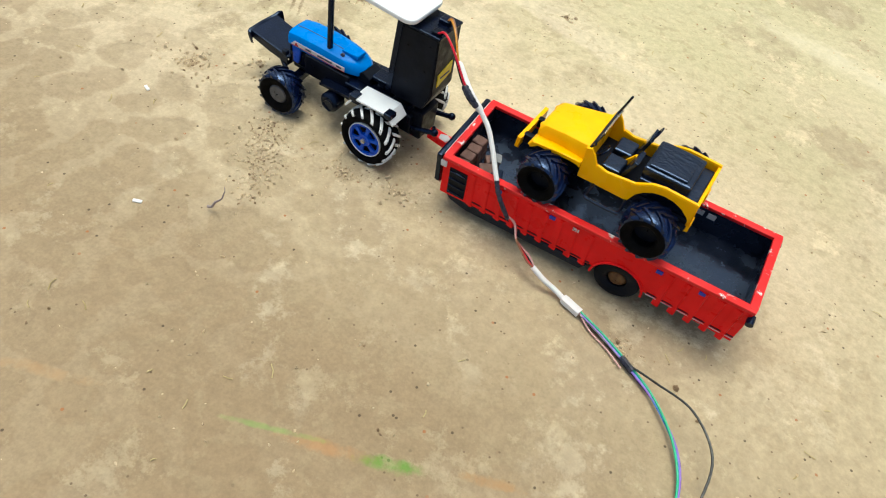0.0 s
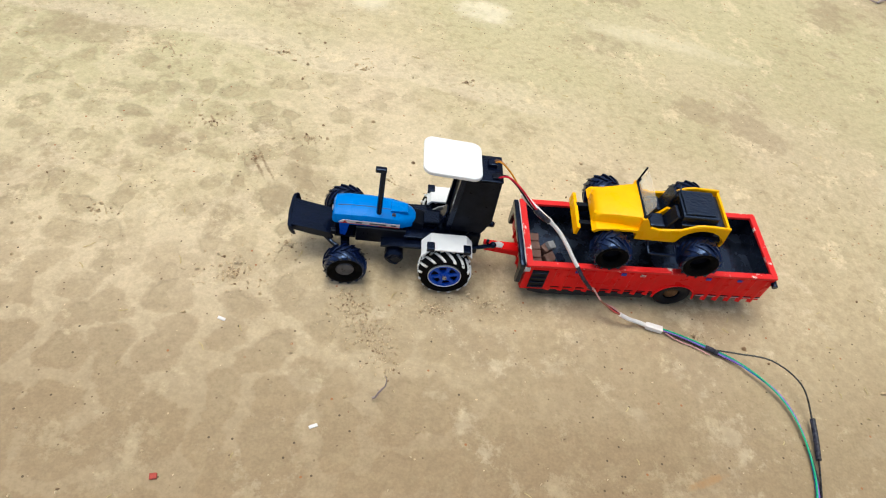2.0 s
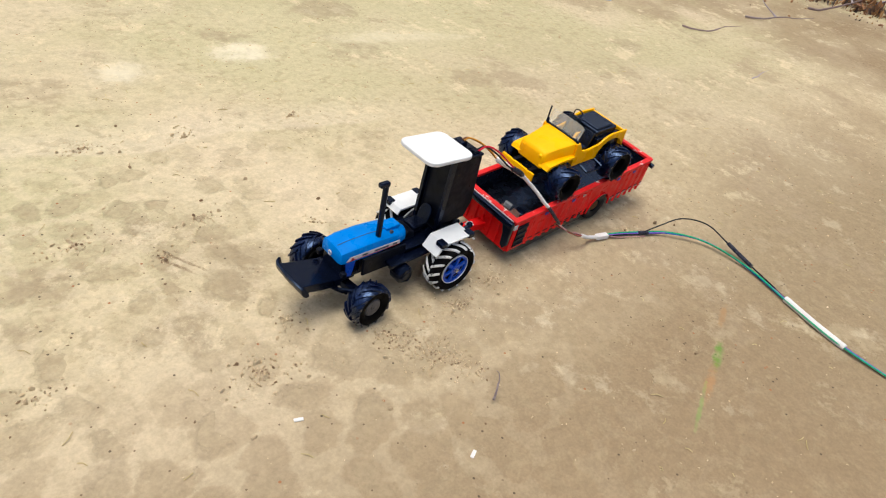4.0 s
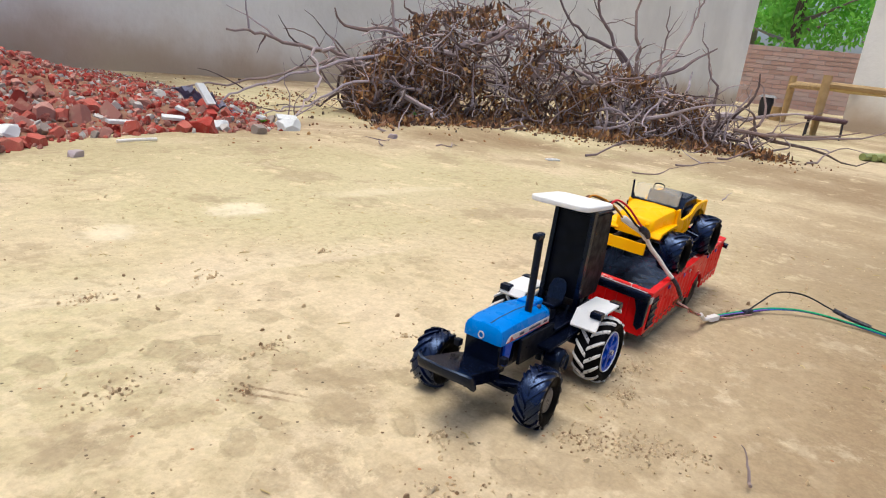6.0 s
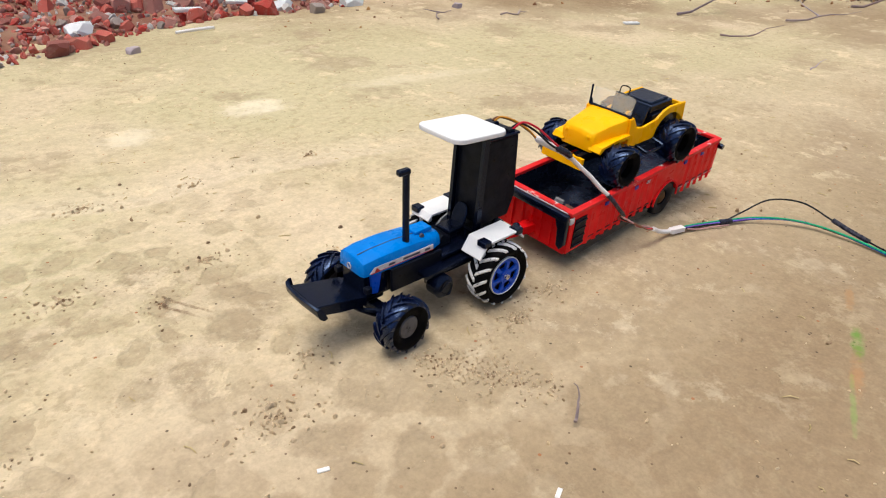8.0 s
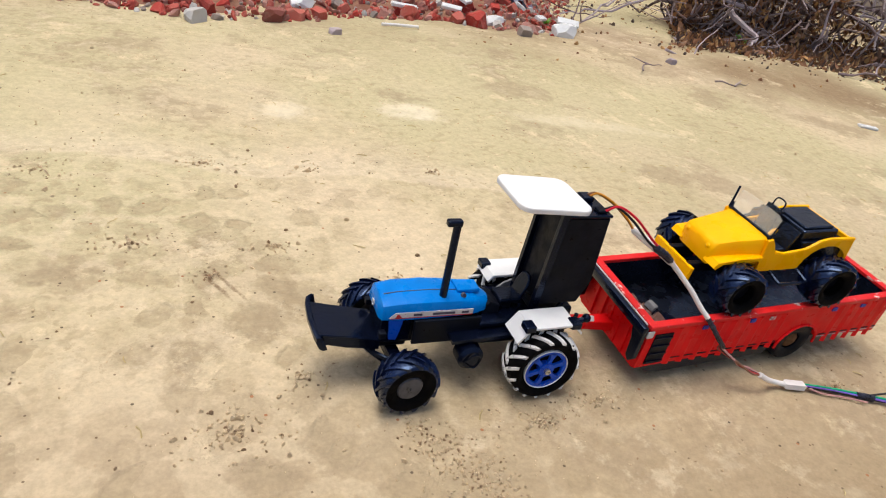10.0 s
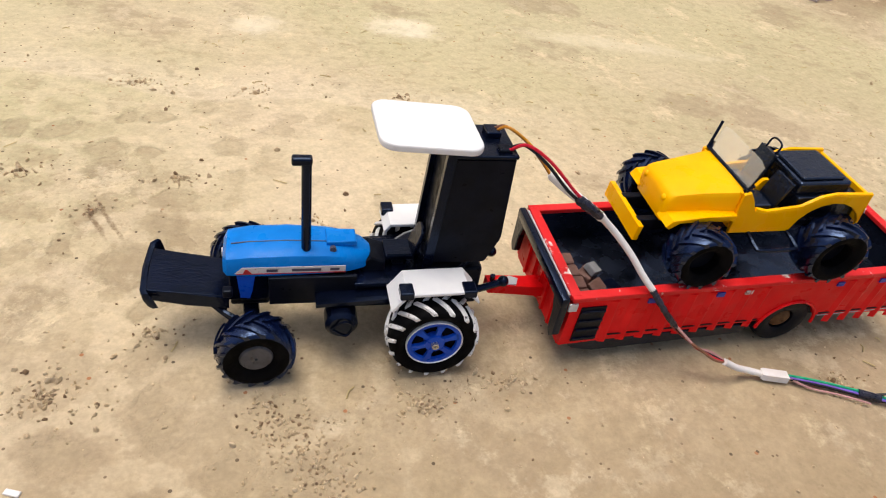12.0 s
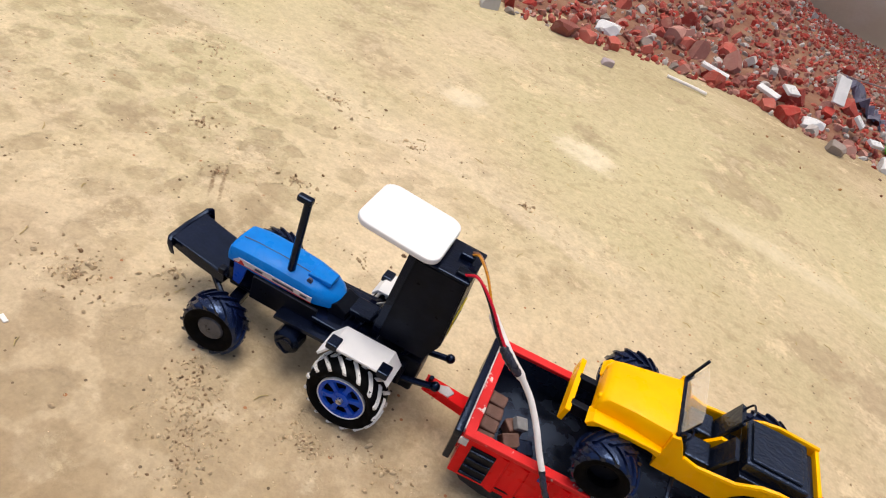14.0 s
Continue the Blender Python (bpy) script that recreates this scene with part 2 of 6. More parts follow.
    spots = times(ramp(nt, noise_node(nt, 46, 6, 0.62), 0.53, 0.60), ramp(nt, noise_node(nt, 2.4, 4), 0.36, 0.56))
    col = mixc(nt, times(spots, 0.40), col, (0.36, 0.275, 0.165))
    # dry pale crust
    crust = ramp(nt, noise_node(nt, 9.0, 8, 0.74), 0.56, 0.63)
    col = mixc(nt, times(crust, 0.50, ramp(nt, y, -0.30, 0.05, 0.35, 1.0)), col, (0.74, 0.615, 0.405))
    film = times(ramp(nt, noise_node(nt, 17, 8, 0.72), 0.54, 0.62), ramp(nt, noise_node(nt, 3.6, 4), 0.44, 0.62))
    col = mixc(nt, times(film, 0.32), col, (0.72, 0.61, 0.43))
    # grain
    grain = times(ramp(nt, noise_node(nt, 300, 3, 0.6), 0.25, 0.75, 0.92, 1.07), ramp(nt, noise_node(nt, 85, 5, 0.65), 0.30, 0.70, 0.91, 1.08))
    hsv = nt.nodes.new("ShaderNodeHueSaturation")
    nt.links.new(col, hsv.inputs["Color"])
    nt.links.new(grain, hsv.inputs["Value"])
    col = hsv.outputs["Color"]
    flecks = ramp(nt, noise_node(nt, 150, 4, 0.65), 0.56, 0.64)
    col = mixc(nt, times(flecks, ramp(nt, noise_node(nt, 3.4, 5, 0.6), 0.44, 0.62), 0.36), col, (0.28, 0.20, 0.115))
    # single dark and rusty specks
    for scale, size, share, colour in ((62, 0.085, 0.94, (0.08, 0.055, 0.035)), (120, 0.13, 0.96, (0.15, 0.10, 0.06)), (48, 0.075, 0.95, (0.34, 0.13, 0.05))):
        sp = cells(scale, coords(nt))
        pick = nt.nodes.new("ShaderNodeSeparateXYZ")
        nt.links.new(sp.outputs["Color"], pick.inputs[0])
        f = times(ramp(nt, sp.outputs["Distance"], size * 0.75, size, 1.0, 0.0), ramp(nt, pick.outputs[1], share, share + 0.02))
        col = mixc(nt, times(f, 0.85), col, colour)

    # a streak of spilt green and orange powder
    def streak(cx, cy, ux, uy, length, width, colour, col, strength=0.85, grit=60):
        du = mathn(nt, "ADD", mathn(nt, "MULTIPLY", mathn(nt, "SUBTRACT", x, cx), ux), mathn(nt, "MULTIPLY", mathn(nt, "SUBTRACT", y, cy), uy))
        dv = mathn(nt, "SUBTRACT", mathn(nt, "MULTIPLY", mathn(nt, "SUBTRACT", y, cy), ux), mathn(nt, "MULTIPLY", mathn(nt, "SUBTRACT", x, cx), uy))
        q = mathn(nt, "ADD", mathn(nt, "POWER", mathn(nt, "DIVIDE", mathn(nt, "ABSOLUTE", du, 0), length), 2), mathn(nt, "POWER", mathn(nt, "DIVIDE", mathn(nt, "ABSOLUTE", dv, 0), width), 2))
        f = ramp(nt, mathn(nt, "ADD", q, mathn(nt, "MULTIPLY", noise_node(nt, grit, 6, 0.7), 2.2)), 0.85, 1.75, strength, 0.0)
        return mixc(nt, f, col, colour)

    col = streak(0.165, -0.327, 0.93, 0.37, 0.060, 0.009, (0.44, 0.22, 0.09), col, 0.55)
    col = streak(0.212, -0.310, 0.93, 0.37, 0.042, 0.009, (0.07, 0.30, 0.01), col, 0.62)
    col = streak(0.120, -0.340, 0.93, 0.37, 0.060, 0.004, (0.20, 0.36, 0.08), col, 0.50)
    col = streak(0.283, -0.276, 0.93, 0.37, 0.045, 0.007, (0.40, 0.21, 0.08), col, 0.55)
    col = streak(-0.050, -0.405, 0.93, 0.37, 0.060, 0.008, (0.42, 0.25, 0.12), col, 0.50)
    # scrape marks
    for k in (0.0, 0.012):
        col = streak(-0.250 + k, 0.128, 0.48, -0.88, 0.044, 0.0036, (0.15, 0.085, 0.040), col, 0.8, 140)
    # powder-white patches of dried clay
    for px, py, l, w, s in ((-0.125, 0.597, 0.080, 0.055, 0.60), (0.085, 0.605, 0.090, 0.060, 0.75), (0.42, 0.590, 0.28, 0.045, 0.35)):
        col = streak(px, py, 0.97, -0.2, l, w, (0.80, 0.72, 0.55), col, s, 17)
    nt.links.new(col, b.inputs["Base Color"])
    b.inputs["Roughness"].default_value = 0.95
    b.inputs["Specular IOR Level"].default_value = 0.2
    rough_at = ramp(nt, noise_node(nt, 3.4, 5, 0.6), 0.40, 0.60, 0.2, 1.0)
    h = mathn(nt, "ADD", times(noise_node(nt, 38, 6, 0.62), 0.8), times(noise_node(nt, 130, 5, 0.7), rough_at, 0.6))
    h = mathn(nt, "ADD", h, times(crust, 0.30))
    bump(nt, b, mathn(nt, "SUBTRACT", h, times(hollow, 0.85)), 0.70, 0.0030)
    return m


def wall_material():
    m, nt, b = tree_of("grey_plaster")
    sep = nt.nodes.new("ShaderNodeSeparateXYZ")
    nt.links.new(coords(nt), sep.inputs[0])
    col = mixc(nt, ramp(nt, noise_node(nt, 1.2, 6, 0.6), 0.35, 0.65), (0.83, 0.83, 0.82), (0.70, 0.70, 0.69))
    damp = ramp(nt, mathn(nt, "ADD", sep.outputs[2], mathn(nt, "MULTIPLY", noise_node(nt, 2.0, 4), 0.5)), 0.26, 0.58, 0.85, 0.0)
    col = mixc(nt, damp, col, (0.44, 0.33, 0.22))
    nt.links.new(col, b.inputs["Base Color"])
    b.inputs["Roughness"].default_value = 0.9
    bump(nt, b, noise_node(nt, 30, 6), 0.5, 0.006)
    return m


def clear_material():
    m, nt, b = tree_of("clear_plastic")
    # pale see-through film in the colour imitates sky reflected on the pane
    b.inputs["Base Color"].default_value = (0.90, 0.86, 0.74, 1)
    b.inputs["Roughness"].default_value = 0.25
    b.inputs["Alpha"].default_value = 0.20
    return m


def leaf_material():
    """Thin green leaf that lets part of the daylight through."""
    m, nt, b = tree_of("green_leaf")
    col = mixc(nt, ramp(nt, noise_node(nt, 4), 0.3, 0.7), (0.11, 0.38, 0.05), (0.24, 0.58, 0.10))
    nt.links.new(col, b.inputs["Base Color"])
    b.inputs["Roughness"].default_value = 0.5
    thin = nt.nodes.new("ShaderNodeBsdfTranslucent")
    nt.links.new(mixc(nt, 0.5, col, (0.42, 0.80, 0.16)), thin.inputs["Color"])
    mix = nt.nodes.new("ShaderNodeMixShader")
    mix.inputs[0].default_value = 0.5
    nt.links.new(b.outputs[0], mix.inputs[1])
    nt.links.new(thin.outputs[0], mix.inputs[2])
    nt.links.new(mix.outputs[0], nt.nodes["Material Output"].inputs["Surface"])
    return m


GROUND, PLASTER, CLEAR, LEAF = ground_material(), wall_material(), clear_material(), leaf_material()
MORTAR = paint("pale_mortar", (0.44, 0.36, 0.33), (0.36, 0.29, 0.27), 8, 0.9)
BRICKWALL = pieces_material("far_brick", [(0.42, 0.27, 0.23), (0.46, 0.31, 0.27), (0.38, 0.25, 0.21), (0.44, 0.33, 0.30)], 12)


# ---- mesh helpers ----
def part(name, bm, material, parent=None, label="", smooth=False):
    me = bpy.data.meshes.new(name)
    bm.normal_update()
    bm.to_mesh(me)
    bm.free()
    me.materials.append(material)
    if smooth:
        for p in me.polygons:
            p.use_smooth = True
        me.set_sharp_from_angle(angle=radians(38))
    ob = new(name, me)
    if parent is not None:
        ob.parent = parent
    if label:
        tagged(ob, label)
    return ob


def thing(name, label, category, m=None, group="", kind=""):
    e = new(name)
    e.empty_display_size = 0.02
    if m is not None:
        e.matrix_basis = m
    return tagged(e, label, category, group, kind)


def box(bm, x0, x1, y0, y1, z0, z1, bev=0.0):
    r = bmesh.ops.create_cube(bm, size=1)
    for v in r["verts"]:
        v.co = Vector(((x0 + x1) / 2 + v.co.x * (x1 - x0), (y0 + y1) / 2 + v.co.y * (y1 - y0), (z0 + z1) / 2 + v.co.z * (z1 - z0)))
    if bev:
        es = {e for v in r["verts"] for e in v.link_edges}
        bmesh.ops.bevel(bm, geom=list(es), offset=bev, segments=2, affect="EDGES", profile=0.5)


def boxm(x0, x1, y0, y1, z0, z1, bev=0.0):
    bm = bmesh.new()
    box(bm, x0, x1, y0, y1, z0, z1, bev)
    return bm


def prism(bm, pts, a, b, axis="y", bev=0.0):
    """A polygon drawn out along an axis: (x, z) along y, (x, y) along z, (y, z) along x."""
    def at(p, d):
        return {"y": (p[0], d, p[1]), "z": (p[0], p[1], d), "x": (d, p[0], p[1])}[axis]
    va = [bm.verts.new(at(p, a)) for p in pts]
    vb = [bm.verts.new(at(p, b)) for p in pts]
    n = len(pts)
    fs = [bm.faces.new(va), bm.faces.new(vb[::-1])]
    for i in range(n):
        fs.append(bm.faces.new((va[i], vb[i], vb[(i + 1) % n], va[(i + 1) % n])))
    bmesh.ops.recalc_face_normals(bm, faces=fs)
    if bev:
        es = {e for f in fs[:2] for e in f.edges}
        bmesh.ops.bevel(bm, geom=list(es), offset=bev, segments=2, affect="EDGES", profile=0.5)


def prismm(pts, a, b, axis="y", bev=0.0):
    bm = bmesh.new()
    prism(bm, pts, a, b, axis, bev)
    return bm


def rounded(x0, x1, y0, y1, r, n=5):
    """Corners of a rectangle drawn as quarter circles."""
    out = []
    for cx, cy, a0 in ((x1 - r, y1 - r, 0), (x0 + r, y1 - r, 90), (x0 + r, y0 + r, 180), (x1 - r, y0 + r, 270)):
        out += [(cx + r * math.cos(radians(a0 + 90 * k / n)), cy + r * math.sin(radians(a0 + 90 * k / n))) for k in range(n + 1)]
    return out


def lathe(bm, prof, seg=32, c=(0, 0, 0), close=True):
    """Turns a list of (radius, y) round the y axis through c."""
    rings = []
    for r, y in prof:
        rings.append([bm.verts.new((c[0] + r * math.cos(2 * math.pi * i / seg), c[1] + y, c[2] + r * math.sin(2 * math.pi * i / seg))) for i in range(seg)])
    fs = []
    for a, b in zip(rings, rings[1:] + (rings[:1] if close else [])):
        for i in range(seg):
            j = (i + 1) % seg
            fs.append(bm.faces.new((a[i], a[j], b[j], b[i])))
    if not close:
        fs += [bm.faces.new(rings[0][::-1]), bm.faces.new(rings[-1])]
    bmesh.ops.recalc_face_normals(bm, faces=fs)


def tube(bm, pts, rad, seg=8):
    pts = [Vector(p) for p in pts]
    rad = rad if isinstance(rad, (list, tuple)) else [rad] * len(pts)
    up = Vector((0.13, 0.21, 0.97))
    rings = []
    for i, p in enumerate(pts):
        d = (pts[min(i + 1, len(pts) - 1)] - pts[max(i - 1, 0)]).normalized()
        u = (up - d * up.dot(d))
        u = u.normalized() if u.length > 1e-4 else d.orthogonal().normalized()
        up = u
        w = d.cross(u)
        rings.append([bm.verts.new(p + (u * math.cos(a) + w * math.sin(a)) * rad[i]) for a in (2 * math.pi * k / seg for k in range(seg))])
    for a, b in zip(rings, rings[1:]):
        for k in range(seg):
            bm.faces.new((a[k], b[k], b[(k + 1) % seg], a[(k + 1) % seg]))
    bm.faces.new(rings[0])
    bm.faces.new(rings[-1][::-1])


def tubem(pts, rad, seg=8):
    bm = bmesh.new()
    tube(bm, pts, rad, seg)
    return bm


def glide(pts, n=6):
    """Catmull-Rom points through pts."""
    pts = [Vector(p) for p in pts]
    out = []
    q = [pts[0] * 2 - pts[1]] + pts + [pts[-1] * 2 - pts[-2]]
    for i in range(1, len(q) - 2):
        a, b, c, d = q[i - 1:i + 3]
        for k in range(n):
            t = k / n
            out.append(0.5 * (2 * b + (c - a) * t + (2 * a - 5 * b + 4 * c - d) * t * t + (3 * b - a - 3 * c + d) * t ** 3))
    out.append(pts[-1])
    return out


def loft(bm, sections):
    """Closed sections with the same number of points, joined and capped."""
    rings = [[bm.verts.new(p) for p in s] for s in sections]
    fs = []
    n = len(rings[0])
    for a, b in zip(rings, rings[1:]):
        for k in range(n):
            fs.append(bm.faces.new((a[k], a[(k + 1) % n], b[(k + 1) % n], b[k])))
    fs += [bm.faces.new(rings[0][::-1]), bm.faces.new(rings[-1])]
    bmesh.ops.recalc_face_normals(bm, faces=fs)


# ---- ground ----
def ground_height(x, y):
    h = 0.006 * noise.noise(Vector((x * 2.2, y * 2.2, 3.1))) + 0.0022 * noise.noise(Vector((x * 9, y * 9, 1.7)))
    h += 0.0011 * noise.noise(Vector((x * 31, y * 31, 5.2)))
    flat = max(0.0, min(1.0, (max(abs(x - 0.12) - 0.30, abs(y) - 0.09, 0)) / 0.2))
    h *= 0.12 + 0.88 * flat
    # a low swell beyond the toys
    h += 0.035 * math.exp(-((y - 0.95 - 0.1 * x) / 0.25) ** 2) * max(0, min(1, (x + 0.1) / 0.6)) * 0.5
    return h


def axis_steps(lo, hi, step, far):
    xs = list(np.arange(lo, hi + 1e-6, step))
    d, a, b = step, lo, hi
    left, right = [], []
    while a > -far:
        d *= 1.35
        a -= d
        b += d
        left.append(a)
        right.append(b)
    return left[::-1] + xs + right


def build_ground():
    xs, ys = axis_steps(-0.9, 1.3, 0.011, 60), axis_steps(-0.55, 1.5, 0.011, 60)
    verts = [(x, y, ground_height(x, y)) for y in ys for x in xs]
    n = len(xs)
    faces = [(j * n + i, j * n + i + 1, (j + 1) * n + i + 1, (j + 1) * n + i) for j in range(len(ys) - 1) for i in range(n - 1)]
    me = bpy.data.meshes.new("ground")
    me.from_pydata(verts, [], faces)
    me.materials.append(GROUND)
    for p in me.polygons:
        p.use_smooth = True
    tagged(new("ground", me), "dry ochre clay yard with damp blotches and pale crust", "ground", kind="structure")


build_ground()


# ---- wheels ----
def lugs(bm, r, w, count, h, width, seg_pts=3, y0=0.0, sweep=0.55):
    """Chevron bars round a tyre, alternating from either shoulder to the middle."""
    for side in (-1, 1):
        for i in range(count):
            a0 = 2 * math.pi * (i + (0.5 if side > 0 else 0.0)) / count
            secs = []
            for k in range(seg_pts + 1):
                t = k / seg_pts
                y = y0 + side * w * 0.495 * (1 - t)
                a = a0 + sweep * t
                rr = r * (1 - 0.075 * (1 - t) ** 3)
                da = width / r * (0.75 if k == 0 else 1)
                ring = []
                for rad, ang in ((rr - h, a - da), (rr - h, a + da), (rr + h * 0.9, a + da * 0.6), (rr + h * 0.9, a - da * 0.6)):
                    ring.append((rad * math.cos(ang), y, rad * math.sin(ang)))
                secs.append(ring)
            loft(bm, secs)


def tyre_profile(r, w, ri):
    h = w / 2
    side = [(ri, 0.70), (ri + (r - ri) * 0.20, 0.88), (ri + (r - ri) * 0.45, 0.99), (r * 0.83, 1.0), (r * 0.90, 0.95), (r * 0.945, 0.82), (r * 0.970, 0.60), (r * 0.985, 0.25)]
    return [(q, -h * y) for q, y in side] + [(q, h * y) for q, y in side[::-1]]


def rear_wheel(parent, x, y, z, side):
    """side -1: the hub faces -y."""
    w = part("wheel", *wheel_tyre(0.0312, 0.026, 0.0198, SIDEWALL), parent, "black toy tractor tyre with whitened lugs on a blue rim", True)
    w.matrix_basis = pose(x, y, z, 0, 0, 0 if side < 0 else 180)
    bm = bmesh.new()
    lugs(bm, 0.0313, 0.0262, 15, 0.0011, 0.0023, 4, 0.0, 0.36)
    part("tread", bm, WLUG, w, "black lugs with worn white paint")
    bm = bmesh.new()
    lathe(bm, [(0.0198, -0.0112), (0.0192, -0.0117), (0.0188, -0.0108), (0.0190, 0.010), (0.0200, 0.010)], 40)
    part("rim_ring", bm, WHITE, w, "white painted rim edge", True)
    bm = bmesh.new()
    lathe(bm, [(0.0188, -0.0108), (0.0160, -0.0108), (0.0155, -0.0085), (0.0186, -0.0085)], 40)
    for k in range(6):
        a = 2 * math.pi * k / 6 + 0.3
        c, s = math.cos(a), math.sin(a)
        secs = []
        for rr, hw in ((0.005, 0.0021), (0.0105, 0.0016), (0.0166, 0.0028)):
            secs.append([(rr * c - o * s, yy, rr * s + o * c) for o, yy in ((-hw, -0.0108), (hw, -0.0108), (hw, -0.0082), (-hw, -0.0082))])
        loft(bm, secs)
    lathe(bm, [(0.0068, -0.0118), (0.0068, -0.006), (0.001, -0.006), (0.001, -0.0118)], 20)
    part("rim", bm, RIMBLUE, w, "blue six-spoked rim")
    bm = bmesh.new()
    lathe(bm, [(0.0188, -0.006), (0.0188, -0.004), (0.001, -0.004), (0.001, -0.006)], 28)
    part("backing_disc", bm, MATT, w)
    bm = bmesh.new()
    lathe(bm, [(0.0026, -0.0145), (0.0026, -0.010), (0.0008, -0.010), (0.0008, -0.0145)], 10)
    part("hub", bm, CHROME, w, "pale metal axle end")


def wheel_tyre(r, w, ri, m):
    bm = bmesh.new()
    lathe(bm, tyre_profile(r, w, ri), 40)
    return bm, m


def black_wheel(parent, x, y, z, r, w, ri, side, cap=None, count=14, turn=0):
    wh = part("wheel", *wheel_tyre(r * 0.96, w, ri, SIDEWALL), parent, "glossy black chunky toy tyre", True)
    wh.matrix_basis = pose(x, y, z, 0, 0, turn if side < 0 else 180 + turn)
    bm = bmesh.new()
    rt = r * 0.962
    lathe(bm, [(rt * 0.86, -w * 0.492), (rt * 0.91, -w * 0.474), (rt * 0.955, -w * 0.41), (rt * 0.979, -w * 0.30), (rt * 0.992, -w * 0.12), (rt * 0.992, w * 0.12), (rt * 0.979, w * 0.30), (rt * 0.955, w * 0.41), (rt * 0.91, w * 0.474), (rt * 0.86, w * 0.492)], 40)
    lugs(bm, r * 0.965, w, count, 0.0018, 0.0025, 5, 0.0, 0.62)
    part("tread", bm, TYRE, wh, "glossy black chevron tread, blue cast for reflected sky", True)
    bm = bmesh.new()
    if cap:
        lathe(bm, [(ri * 1.02, -w * 0.33), (ri * 0.9, -w * 0.40), (0.001, -w * 0.42), (0.001, -w * 0.2), (ri * 1.02, -w * 0.2)], 28)
        part("hubcap", bm, cap, wh, "grey hubcap", True)
    else:
        lathe(bm, [(ri * 1.02, -w * 0.05), (0.001, -w * 0.02), (0.001, w * 0.1), (ri * 1.02, w * 0.1)], 28)
        part("rim", bm, MATT, wh, "hollow black rim", True)
    return wh


# ---- toy tractor ----
STEER = radians(5)


